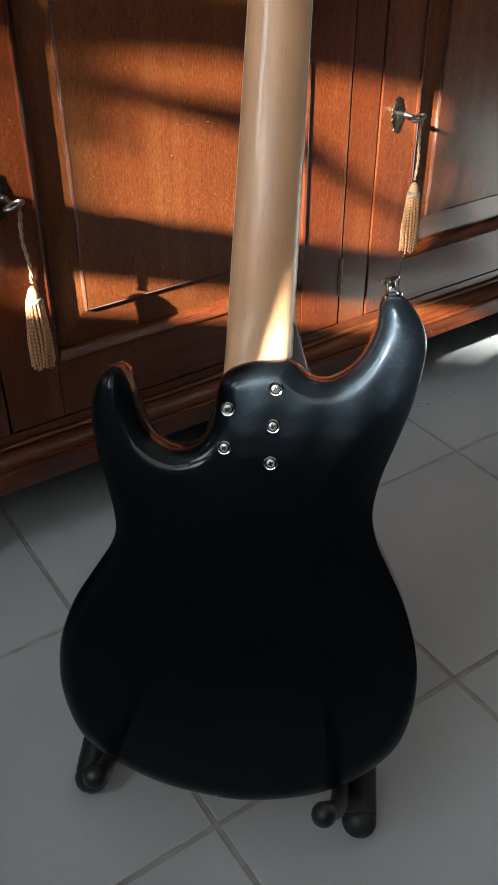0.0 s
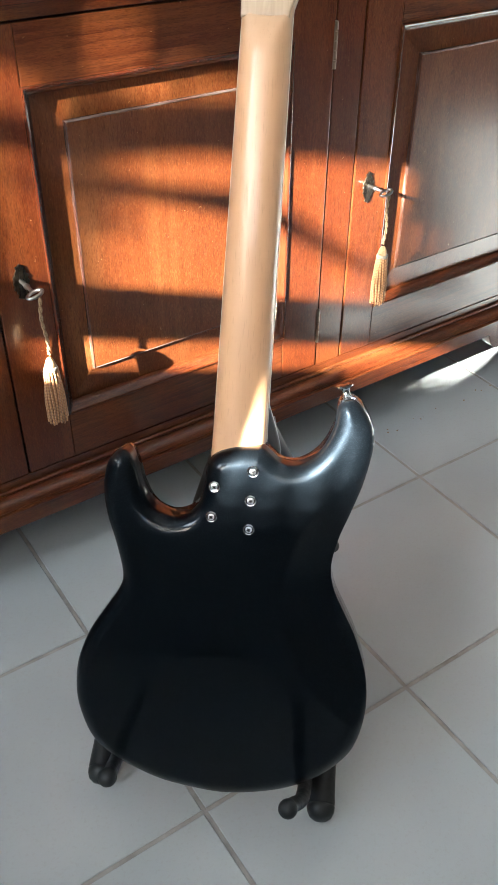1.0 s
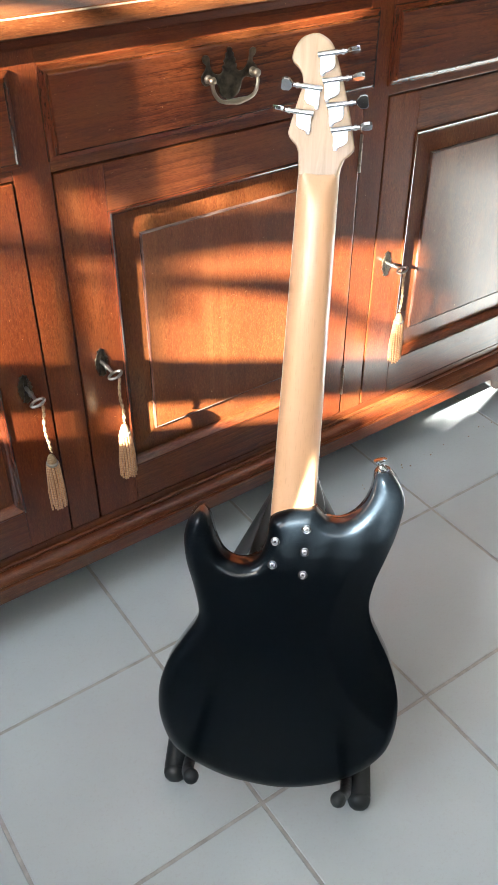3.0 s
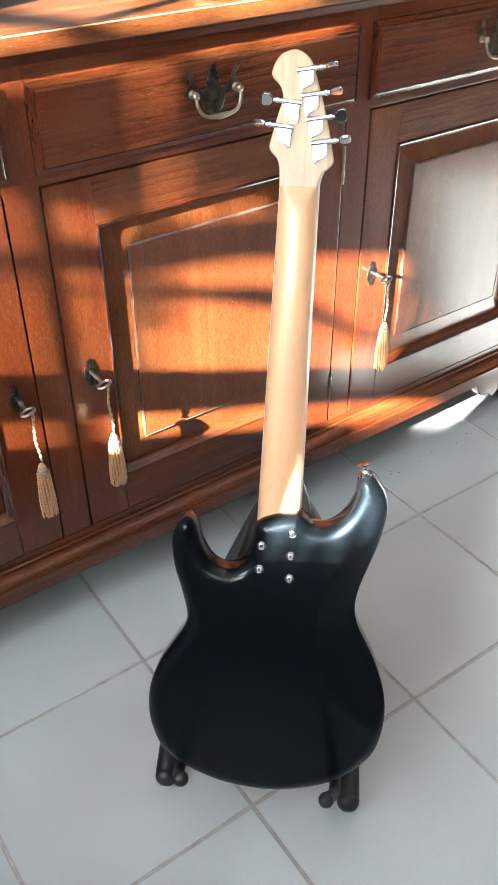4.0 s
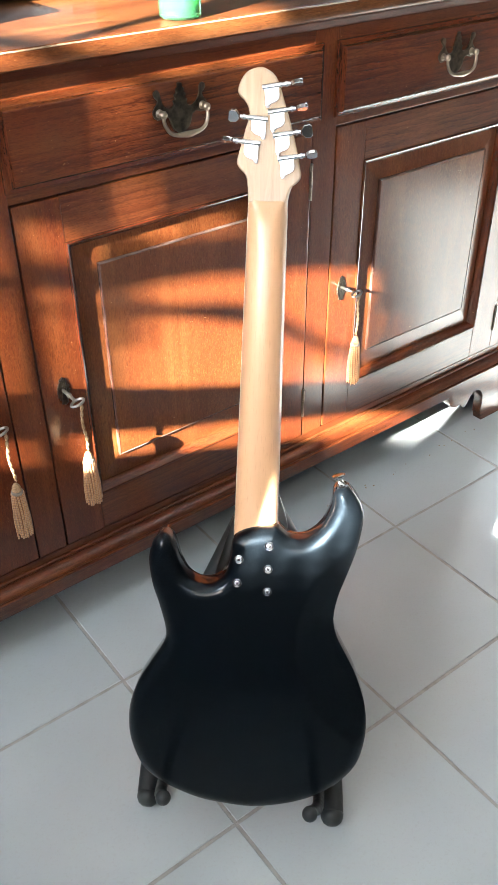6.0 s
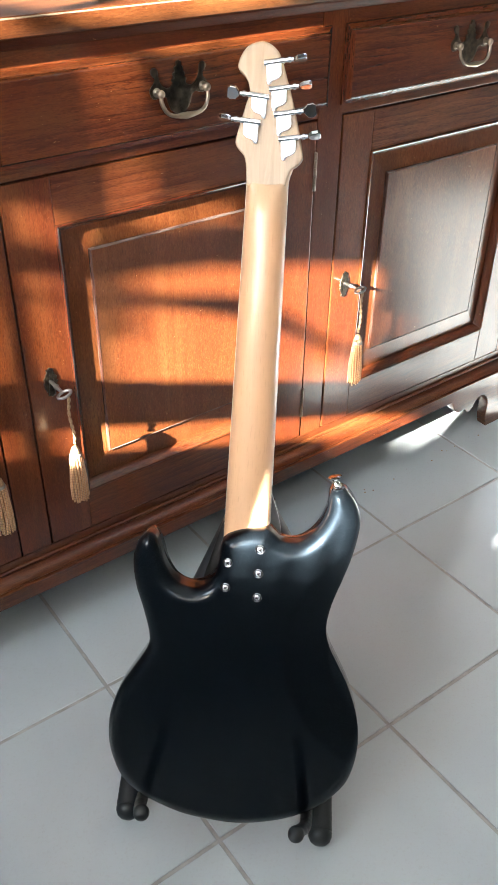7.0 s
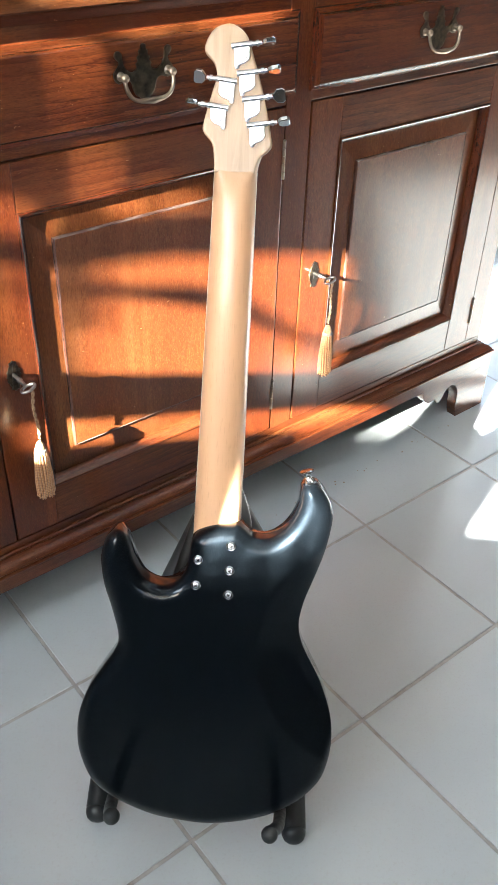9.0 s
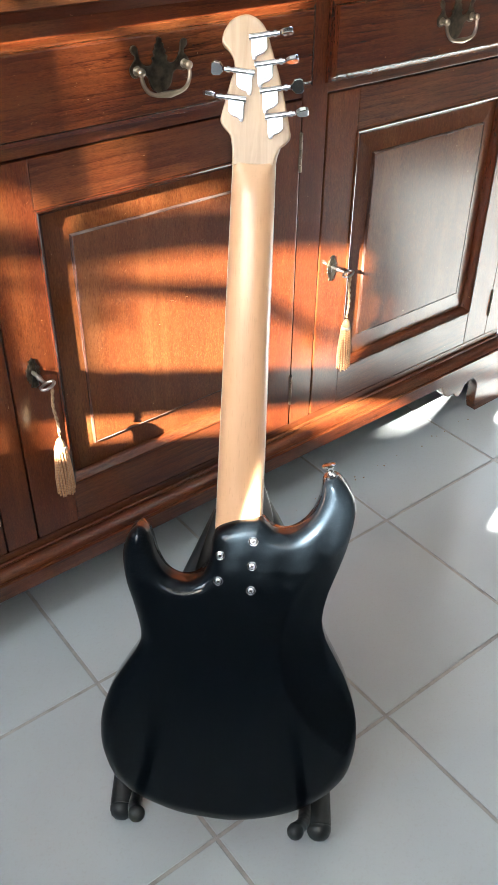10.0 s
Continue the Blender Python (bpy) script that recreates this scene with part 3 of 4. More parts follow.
def cabinet_door(x0, x1, key_left, w=0.066):
    """Frame, mouldings and a raised and fielded panel."""
    x0, x1 = x0 + 0.0008, x1 - 0.0008
    owner = part("door", box(x0 + 0.03, x1 - 0.03, 0.017, 0.0235, DOOR_Z0 + 0.03, DOOR_Z1 - 0.03, 0), OAK_V, sideboard, "panelled oak door, closed")
    mx0, mx1, mz0, mz1 = x0 + w, x1 - 0.066, 0.2445, 0.664
    for a, b in ((x0, mx0), (mx1, x1)):
        part("stile", box(a, b, -0.0012, 0.0225, DOOR_Z0, DOOR_Z1 - 0.0010, 0.0014), OAK_V, owner)
    for a, b in ((DOOR_Z0, mz0), (mz1, DOOR_Z1 - 0.0010)):
        part("rail", box(mx0 + 0.0003, mx1 - 0.0003, -0.0010, 0.0225, a, b, 0.0012), OAK_H, owner)
    prof = [(-0.0015, 0.001), (-0.0012, -0.0034), (0.0008, -0.0044), (0.0030, -0.0036), (0.0042, -0.0012), (0.0072, 0.0012), (0.0100, 0.0055), (0.0112, 0.0105), (0.0115, 0.0165), (-0.0015, 0.0165)]
    # bottom length in lighter oak for the light it catches, top and sides darker
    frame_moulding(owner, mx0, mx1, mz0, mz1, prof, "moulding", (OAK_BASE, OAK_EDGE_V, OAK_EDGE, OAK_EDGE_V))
    # panel: bevelled border rising to a field with a small step
    bm = bmesh.new()
    fx0, fx1, fz0, fz1 = x0 + w + 0.0460, x1 - 0.1115, 0.298, 0.6205
    def rim(d0, y):
        return [(d0[0], y, d0[2]), (d0[1], y, d0[2]), (d0[1], y, d0[3]), (d0[0], y, d0[3])]
    e = 0.0105
    rings = [rim((mx0 + e, mx1 - e, mz0 + e, mz1 - e), 0.0115)]
    rings += [rim((fx0, fx1, fz0, fz1), 0.0070), rim((fx0 + 0.0004, fx1 - 0.0004, fz0 + 0.0004, fz1 - 0.0004), 0.0034)]
    rings += [rim((fx0 + 0.0022, fx1 - 0.0022, fz0 + 0.0022, fz1 - 0.0022), 0.0022)]
    loft(rings, True, False, bm)
    bm.verts.ensure_lookup_table()
    bm.faces.new(bm.verts[-4:])
    part("panel", bm, OAK_PANEL, owner, "raised and fielded oak panel", False)
    bead = [(-0.0010, 0.0080), (-0.0010, 0.0042), (-0.0006, 0.0028), (0.0001, 0.0020), (0.0008, 0.0018), (0.0012, 0.0021), (0.0013, 0.0040)]
    frame_moulding(owner, fx0, fx1, fz0, fz1, bead, "bead", (WAX_H, WAX_V))
    hx = x1 if key_left else x0
    hinge(owner, hx, 0.653)
    hinge(owner, hx, 0.244)
    escutcheon(owner, x0 + w - 0.0345 if key_left else x1 - 0.0315, 0.450)


for i, (x0, x1) in enumerate(DOORS):
    cabinet_door(x0, x1, i > 0, 0.062 if i == 2 else 0.066)


def drawer(x0, x1):
    """A lipped drawer front with a sunk moulded edge."""
    z0, z1 = DRAW_Z0, DRAW_Z1
    def rim(d, y):
        return [(x0 + d, y, z0 + d), (x1 - d, y, z0 + d), (x1 - d, y, z1 - d), (x0 + d, y, z1 - d)]
    rings = [rim(0.0100, 0.004), rim(0.0100, -0.0112), rim(0.0108, -0.0118)]
    bm = loft(rings, True, False)
    bm.verts.ensure_lookup_table()
    bm.faces.new(bm.verts[-4:])
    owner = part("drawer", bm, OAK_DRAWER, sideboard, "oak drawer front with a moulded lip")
    lip = [(0.0, 0.004), (0.0, -0.0030), (0.0008, -0.0043), (0.0056, -0.0047), (0.0068, -0.0056), (0.0077, -0.0086), (0.0086, -0.0109), (0.0099, -0.0117), (0.0099, 0.004)]
    frame_moulding(owner, x0, x1, z0, z1, lip, "lip", (OAK_LIP, OAK_EDGE_V))
    return owner


def drawer_pull(owner, cx, cz=0.8050):
    """Bat wing back plate, two posts and a hanging bail."""
    y = -0.0118
    half = [(0.0, -0.038), (0.003, -0.034), (0.006, -0.030), (0.012, -0.026), (0.016, -0.018), (0.018, -0.010), (0.024, -0.006), (0.030, -0.008), (0.036, -0.009), (0.041, -0.004), (0.042, 0.003), (0.039, 0.008), (0.0355, 0.012), (0.0345, 0.017), (0.0375, 0.020), (0.040, 0.0245), (0.0385, 0.029), (0.034, 0.030), (0.0305, 0.0265), (0.0300, 0.021), (0.0285, 0.014), (0.0245, 0.007), (0.018, 0.003), (0.0125, 0.004), (0.0095, 0.008), (0.011, 0.012), (0.0075, 0.015), (0.009, 0.0195), (0.0055, 0.0225), (0.0065, 0.027), (0.0032, 0.0295), (0.0035, 0.034), (0.0, 0.036)]
    right = [(a, b) for a, b, _ in bezier_round([(a, 0.93 * b, 0) for a, b in half], 3, False)]
    full = right + [(-a, b) for a, b in reversed(right[1:-1])]
    pull = part("pull", slab([(cx + a, cz + b) for a, b in full], y - 0.0028, y + 0.0005, 0.0009, "y"), BRASS, owner, "aged brass bat wing drawer pull")
    for s in (-1, 1):
        m = Matrix.Translation((cx + s * 0.0336, y - 0.002, cz)) @ Matrix.Rotation(radians(90), 4, "X")
        part("post", lathe([(0.0056, 0.0), (0.0054, 0.002), (0.0032, 0.0035), (0.0030, 0.0065), (0.0044, 0.0080), (0.0053, 0.0105), (0.0048, 0.0130), (0.0028, 0.0148), (0.0, 0.0154)], 14, m), BRIGHT_BRASS, pull, "rubbed brass post")
    arc = [(-0.038, 0.0), (-0.0385, -0.008), (-0.036, -0.017), (-0.030, -0.0245), (-0.020, -0.0285), (-0.008, -0.0295), (0.0, -0.030), (0.008, -0.0295), (0.020, -0.0285), (0.030, -0.0245), (0.036, -0.017), (0.0385, -0.008), (0.038, 0.0)]
    way = bezier_round([(cx + 0.884 * a, y - 0.0125 - 0.006 * min(1, -b / 0.03), cz + 0.93 * b) for a, b in arc], 3, False)
    radii = [0.0024 + 0.0018 * math.exp(-((p.x - cx) / 0.012) ** 2) for p in way]
    part("bail", tube(way, radii, 10), BRIGHT_BRASS, pull, "curved brass bail handle")


for (x0, x1), cx, cz in zip(DRAWERS, (-0.2760, 0.2595, 0.7930), (0.8050, 0.8050, 0.8015)):
    drawer_pull(drawer(x0, x1), cx, cz)


def key_tassel(x, dx, drop, seed, label, reach=0.047):
    """A key in its lock with a corded tassel hung from its bow."""
    rnd = random.Random(seed)
    z = 0.4525
    own = thing("key_tassel", (x, -0.0035, z), label, "key tassel", "keys in the sideboard doors")
    bow = Vector((x + dx, -reach, z + 0.002))
    start = Vector((x, -0.002, z))
    key = part("key", tube([start, start.lerp(bow, 0.35), start.lerp(bow, 0.45), start.lerp(bow, 0.5), start.lerp(bow, 0.8)], [0.0026, 0.0026, 0.0040, 0.0026, 0.0024], 10), IRON, own, "old steel key in the lock")
    flat = (bow - start).normalized()
    side = Vector((0.75, 0.2, 0.2))
    side = (side - flat * side.dot(flat)).normalized()
    ring = [bow + flat * 0.0066 * math.cos(a) + side * 0.0096 * math.sin(a) for a in (2 * math.pi * i / 22 for i in range(23))]
    part("bow", tube(ring, 0.0020, 8, False), IRON, key)
    hang = bow + flat * 0.0045 + side * 0.003
    head = Vector((hang.x + 0.002, hang.y + 0.004, z - drop))
    # cord of two strands
    for turn in (0, math.pi):
        way = []
        for i in range(33):
            t = i / 32
            c = hang.lerp(head, t) + Vector((0.0016 * math.sin(7 * t + seed), 0, 0.0))
            a = 24 * t + turn
            way.append(c + 0.0012 * Vector((math.cos(a), math.sin(a), 0)))
        part("cord", tube(way, 0.00135, 6), CREAM, own)
    up = Matrix.Translation(head)
    part("head", lathe([(0.002, -0.004), (0.0038, -0.006), (0.0054, -0.009), (0.0066, -0.013), (0.0068, -0.0155), (0.0064, -0.0175)], 18, up), CREAM, own, "woven cream tassel head")
    part("binding", lathe([(0.0072, -0.0165), (0.0082, -0.0172), (0.0086, -0.019), (0.0082, -0.0210), (0.0075, -0.0218)], 18, up), BINDING, own, "grey thread binding")
    strands = 17
    for i in range(strands):
        a = 2 * math.pi * i / strands
        r0, r1 = 0.0082, 0.0112 + rnd.uniform(-0.0008, 0.0012)
        end = -0.096 + rnd.uniform(-0.003, 0.002)
        way = []
        for j in range(22):
            t = j / 21
            r = r0 + (r1 - r0) * min(1, 1.7 * t)
            b = a + 0.10 * math.sin(4 * t + i)
            wob = 0.00045 * math.sin(j * math.pi)
            way.append(head + Vector(((r + wob) * math.cos(b), 0.8 * (r + wob) * math.sin(b), -0.0205 + (end + 0.0205) * t)))
        radii = [0.00138 + 0.00007 * (-1) ** j for j in range(22)]
        part("strand", tube(way, radii, 6), THREAD, own)
    part("core", lathe([(0.0065, -0.021), (0.0085, -0.045), (0.0083, -0.090)], 14, up), TASSEL_CORE, own)
    return own


key_tassel(-0.0695, -0.002, 0.083, 1, "steel key with a gold cord tassel in an oak door")
key_tassel(0.0435, -0.001, 0.080, 2, "steel key with a gold twisted cord tassel in a door")
key_tassel(0.5790, 0.000, 0.077, 3, "steel key with a pale gold tassel in a shaded door", 0.041)

# ---- electric guitar, its back to the room ----
AX_N = Vector((-0.6104, -0.7022, 0.3665)).normalized()
AX_U = Vector((0.2421, 0.2752, 0.9304))
AX_U = (AX_U - AX_N * AX_U.dot(AX_N)).normalized()
AX_V = AX_U.cross(AX_N)
ORIGIN = Vector((0.087, -0.3926, 0.3722))
G = Matrix.Translation(ORIGIN) @ Matrix((AX_V, AX_U, AX_N)).transposed().to_4x4()
guitar = thing("electric_guitar", None, "black lacquered electric guitar with maple neck, seen from behind", "electric guitar", m=G)
THICK = 0.041

LEFT_SIDE = [(-0.1145, 0.0400), (-0.1235, 0.0345), (-0.1295, 0.0235), (-0.1330, 0.0030), (-0.1295, -0.0270), (-0.1205, -0.0570), (-0.1130, -0.0900), (-0.1165, -0.1090), (-0.1320, -0.1350), (-0.1480, -0.1620), (-0.1590, -0.1930), (-0.1620, -0.2200), (-0.1595, -0.2480), (-0.1475, -0.2810), (-0.1300, -0.3010), (-0.1060, -0.3160), (-0.0700, -0.3305), (-0.0345, -0.3370)]
RIGHT_SIDE = [(0.0000, -0.3395), (0.0365, -0.3345), (0.0710, -0.3240), (0.0985, -0.3090), (0.1185, -0.2910), (0.1345, -0.2690), (0.1425, -0.2410), (0.1445, -0.2120), (0.1400, -0.1790), (0.1275, -0.1420), (0.1135, -0.1140), (0.1020, -0.0910), (0.0967, -0.0670), (0.1010, -0.0380), (0.1115, -0.0060), (0.1210, 0.0250), (0.1270, 0.0590), (0.1260, 0.0770), (0.1190, 0.0920), (0.1085, 0.1035), (0.0980, 0.1055), (0.0905, 0.0980)]
CUTAWAYS = [(0.0880, 0.0780), (0.0795, 0.0580), (0.0680, 0.0450), (0.0540, 0.0375), (0.0405, 0.0385), (0.0315, 0.0455), (0.0220, 0.0520), (0.0080, 0.0515), (-0.0100, 0.0480), (-0.0240, 0.0410), (-0.0305, 0.0300), (-0.0325, 0.0100), (-0.0380, -0.0090), (-0.0500, -0.0215), (-0.0670, -0.0250), (-0.0840, -0.0165), (-0.0950, 0.0020), (-0.1005, 0.0210), (-0.1060, 0.0345)]
RIM = [(p.x, p.y) for p in bezier_round([(a, b, 0) for a, b in LEFT_SIDE + RIGHT_SIDE + CUTAWAYS], 5)]


def carve(a, b, d):
    """The belly contour on the back, and none on the front."""
    r = math.hypot(a - 0.205, b + 0.095)
    s = max(0.0, 0.155 - r)
    cut = 0.30 * s * s / (s + 0.003) + 0.0016 * (1 - math.exp(-s / 0.005))
    return d - min(cut, 0.016) * max(0.0, (d + 0.0150) / 0.0150)


def guitar_body():
    """Slab with a wide round over towards the back; near narrow horns the round over meets in a ridge."""
    from mathutils import geometry
    wide, deep = 0.0185, 0.0150
    steps = [(0.0030, -THICK), (0.0012, -THICK + 0.0006), (0.0, -THICK + 0.0030), (0.0, -0.0240), (0.0, -deep)]
    bm = bmesh.new()
    rows = [[bm.verts.new((a, b, d)) for a, b in inset(RIM, w)] for w, d in steps]
    k = len(RIM)
    for lo, hi in zip(rows, rows[1:]):
        for i in range(k):
            bm.faces.new((lo[i], lo[(i + 1) % k], hi[(i + 1) % k], hi[i]))
    bm.faces.new(rows[0][::-1])
    rim = np.array(RIM)
    nxt = np.roll(rim, -1, axis=0)
    span = nxt - rim

    def gap(a, b):
        """Distance from the rim, and whether the point lies inside it."""
        rel = np.array((a, b)) - rim
        t = np.clip((rel * span).sum(1) / np.maximum((span * span).sum(1), 1e-12), 0, 1)
        off = rel - t[:, None] * span
        cross = (rim[:, 1] > b) != (nxt[:, 1] > b)
        side = a < span[:, 0] * (b - rim[:, 1]) / np.where(span[:, 1] == 0, 1e-12, span[:, 1]) + rim[:, 0]
        return float(np.sqrt((off * off).sum(1).min())), bool(np.count_nonzero(cross & side) % 2)

    pts = [Vector(p) for p in RIM]
    for q in range(1, 11):
        w = wide * (1 - math.cos(radians(9 * q)))
        for a, b in inset(RIM, w):
            d, within = gap(a, b)
            if within and d > 0.97 * w:
                pts.append(Vector((a, b)))
    for i in range(-46, 44):
        for j in range(-92, 30):
            a, b = 0.0039 * (i + 0.5 * (j % 2)), 0.0037 * j
            d, within = gap(a, b)
            if within and d > wide + 0.002:
                pts.append(Vector((a, b)))
    co, _, tris, *_ = geometry.delaunay_2d_cdt(pts, [], [list(range(k))], 1, 1e-7)
    net = []
    for p in co:
        d = gap(p.x, p.y)[0]
        u = max(0.0, 1 - d / wide)
        h = -deep * (1 - math.sqrt(max(0.0, 1 - u * u)))
        net.append(bm.verts.new((p.x, p.y, carve(p.x, p.y, h) if d > 1e-6 else -deep)))
    for t in tris:
        bm.faces.new([net[i] for i in t])
    bmesh.ops.remove_doubles(bm, verts=net + rows[-1], dist=1e-5)
    return bm


part("body", guitar_body(), BODY, guitar, "black sparkle lacquered body", local=True)


def neck_centre(b):
    return -0.0036 + 0.0150 * b


def neck_half(b):
    return 0.0272 - 0.0118 * b


def neck():
    rings = []
    for i in range(44):
        b = 0.030 + (0.449 - 0.030) * i / 43
        c, w = neck_centre(b), neck_half(b)
        right, left = c + w, c - w
        heel = max(0.0, 1.0 - (b - 0.030) / 0.055)
        tip = max(0.0, (b - 0.403) / 0.046)
        ease = tip * tip * (3 - 2 * tip)
        right += max(0.0, (b - 0.430) / 0.022) ** 1.6 * 0.0062
        left -= max(0.0, (b - 0.430) / 0.022) ** 1.6 * 0.0004
        c, w = (right + left) / 2, (right - left) / 2
        deep = 0.0195 + 0.0035 * heel - 0.0092 * ease
        sq = 2.0 + 1.6 * heel + 7.0 * ease ** 4
        ring = []
        for j in range(19):
            a = math.pi * j / 18
            cs, sn = math.cos(a), math.sin(a)
            side = abs(cs) ** (2 / sq) * (1 if cs >= 0 else -1)
            ring.append((c + w * side, b - 0.0105 * ease * (1 - side * side), -0.0390 + deep * abs(sn) ** (2 / sq)))
        rings.append(ring)
    return loft(rings)


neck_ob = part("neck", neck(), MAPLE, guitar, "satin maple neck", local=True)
strip = [[(neck_centre(b) + s * (neck_half(b) + 0.0002), b, d) for s, d in ((-1, -0.0392), (1, -0.0392), (1, -0.0448), (0.6, -0.0462), (-0.6, -0.0462), (-1, -0.0448))] for b in (-0.02, 0.1, 0.25, 0.436)]
part("fretboard", loft(strip), ROSEWOOD, guitar, "dark rosewood fretboard", local=True)
for s in (-1, 1):
    part("binding", loft([[(neck_centre(b) + s * (neck_half(b) + w), b, d) for w, d in ((-0.0006, -0.0391), (0.0004, -0.0391), (0.0004, -0.0440), (-0.0006, -0.0440))] for b in (0.03, 0.16, 0.30, 0.436)]), BINDING_CREAM, guitar, "cream edge binding", local=True)
bm = bmesh.new()
for i in range(22):
    b = 0.436 - 0.648 * (1 - 2 ** (-(i + 1) / 12))
    if b > -0.015:
        for s in (-1, 1):
            x = neck_centre(b) + s * (neck_half(b) - 0.0002)
            box(x - 0.0012 - s * 0.0010, x + 0.0012 - s * 0.0010, b - 0.0012, b + 0.0012, -0.0474, -0.0442, 0.0003, bm)
tagged(part("fret_ends", bm, CHROME, guitar, "bright metal fret ends", local=True), kind="stuff")

HEAD = [(0.0225, 0.4300), (0.0247, 0.4380), (0.0288, 0.4472), (0.0348, 0.4519), (0.0393, 0.4583), (0.0380, 0.4672), (0.0334, 0.4884), (0.0268, 0.5128), (0.0184, 0.5385), (0.0122, 0.5563), (0.0074, 0.5638), (0.0008, 0.5687), (-0.0085, 0.5716), (-0.0213, 0.5674), (-0.0285, 0.5588), (-0.0320, 0.5494), (-0.0309, 0.5435), (-0.0253, 0.5384), (-0.0214, 0.5325), (-0.0194, 0.5257), (-0.0192, 0.5205), (-0.0227, 0.5100), (-0.0271, 0.4941), (-0.0306, 0.4816), (-0.0323, 0.4727), (-0.0294, 0.4665), (-0.0229, 0.4595), (-0.0203, 0.4497), (-0.0193, 0.4300)]
head_rim = [(p.x, p.y) for p in bezier_round([(a, b, 0) for a, b in HEAD], 4, False)] + [(-0.010, 0.430), (0.0, 0.430), (0.011, 0.430)]
HEAD_BACK = -0.0275
head_rings = [[(a, b, HEAD_BACK - drop) for a, b in inset(head_rim, d)] for d, drop in ((0.0028, 0.0), (0.0020, 0.00002), (0.0009, 0.0004), (0.0002, 0.0011), (0.0, 0.0022), (0.0, 0.0125), (0.0008, 0.014))]
bm = loft(head_rings)
bmesh.ops.triangulate(bm, faces=[f for f in bm.faces if len(f.verts) > 8], quad_method="BEAUTY", ngon_method="BEAUTY")
part("headstock", bm, PALE_MAPLE, guitar, "pale maple headstock", local=True)


def tuner(a, b, angle, flip, turn, spread=0.034):
    """A sealed tuning machine: housing, round cap, shaft and keystone button. flip: the shaft runs to the left."""
    s = -1 if flip else 1
    m = Matrix.Translation((a, b, HEAD_BACK)) @ Matrix.Rotation(radians(angle), 4, "Z") @ Matrix.Diagonal((s, 1, 1, 1))
    body = [(-0.0076, 0.0070), (-0.0076, 0.0095), (0.0000, 0.0095), (0.0076, 0.0095), (0.0078, 0.0020), (0.0068, -0.0045), (0.0025, -0.0078), (-0.0030, -0.0092), (-0.0052, -0.0120), (-0.0080, -0.0120), (-0.0088, -0.0085), (-0.0080, 0.0000)]
    body = [(p.x, p.y) for p in bezier_round([(x, y, 0) for x, y in body], 4)]
    bm = slab(body[::-1], 0.0, 0.0052, 0.0006, "z", 1)
    bmesh.ops.transform(bm, matrix=m, verts=bm.verts[:])
    own = part("tuner", bm, SATIN_CHROME, guitar, "chrome tuning machine", False, True)
    part("cap", lathe([(0.0060, 0.0050), (0.0060, 0.0061), (0.0054, 0.0066), (0.0050, 0.0062), (0.0, 0.0063)], 20, m), SATIN_CHROME, own, "brushed round cap", local=True)
    part("worm_bar", tube([m @ Vector((-0.0095, 0.0085, 0.0030)), m @ Vector((0.0115, 0.0085, 0.0030))], 0.0033, 12), CHROME, own, local=True)
    part("shaft", tube([m @ Vector((x, 0.0085, 0.0030)) for x in (0.0110, 0.0150, 0.0152, 0.0180, 0.0182, spread - 0.013)], [0.0026, 0.0026, 0.0034, 0.0034, 0.0024, 0.0024], 12), CHROME, own, local=True)
    part("screw", lathe([(0.0018, 0.0050), (0.0018, 0.0060), (0.0009, 0.0065)], 10, m @ Matrix.Translation((-0.0062, -0.0098, 0))), SATIN_CHROME, own, local=True)
    key = [(-0.0060, 0.0026), (-0.0025, 0.0066), (0.0035, 0.0072), (0.0062, 0.0050), (0.0062, -0.0050), (0.0035, -0.0072), (-0.0025, -0.0066), (-0.0060, -0.0026)]
    bm = slab(key, -0.0023, 0.0023, 0.0007, "z", 1)
    bmesh.ops.transform(bm, matrix=m @ Matrix.Translation((spread - 0.006, 0.0085, 0.0030)) @ Matrix.Rotation(radians(turn), 4, "X"), verts=bm.verts[:])
    part("button", bm, CHROME, own, "chrome button", False, True)


tuner(0.0054, 0.5429, 9, False, 84)
tuner(0.0118, 0.5176, 9, False, 80)
tuner(0.0178, 0.4935, 9, False, 22)
tuner(0.0237, 0.4693, 9, False, 70)
tuner(-0.0091, 0.5098, -6, True, 34)
tuner(-0.0167, 0.4848, -6, True, 82)

for a, b in ((0.0152, 0.0315), (-0.0213, 0.0132), (0.0144, 0.0021), (-0.0230, -0.0176), (0.0141, -0.0276)):
    m = Matrix.Translation((a, b, 0.0))
    ferrule = part("ferrule", lathe([(0.0056, -0.001), (0.0057, 0.0006), (0.0051, 0.0012), (0.0043, 0.0010), (0.0038, -0.0006), (0.0, -0.0006)], 20, m), CHROME, guitar, "chrome neck bolt ferrule", local=True)
    part("bolt", lathe([(0.0033, -0.0006), (0.0033, 0.0006), (0.0023, 0.0013), (0.0, 0.0015)], 16, m), SATIN_CHROME, ferrule, local=True)
    bm = bmesh.new()
    for q in (0, 90):
        join(bm, box(-0.0020, 0.0020, -0.0007, 0.0007, 0.0010, 0.00185, 0), m @ Matrix.Rotation(radians(q + 40 * a / 0.02), 4, "Z"))
    part("slot", bm, SLOT, ferrule, smooth=False, local=True)


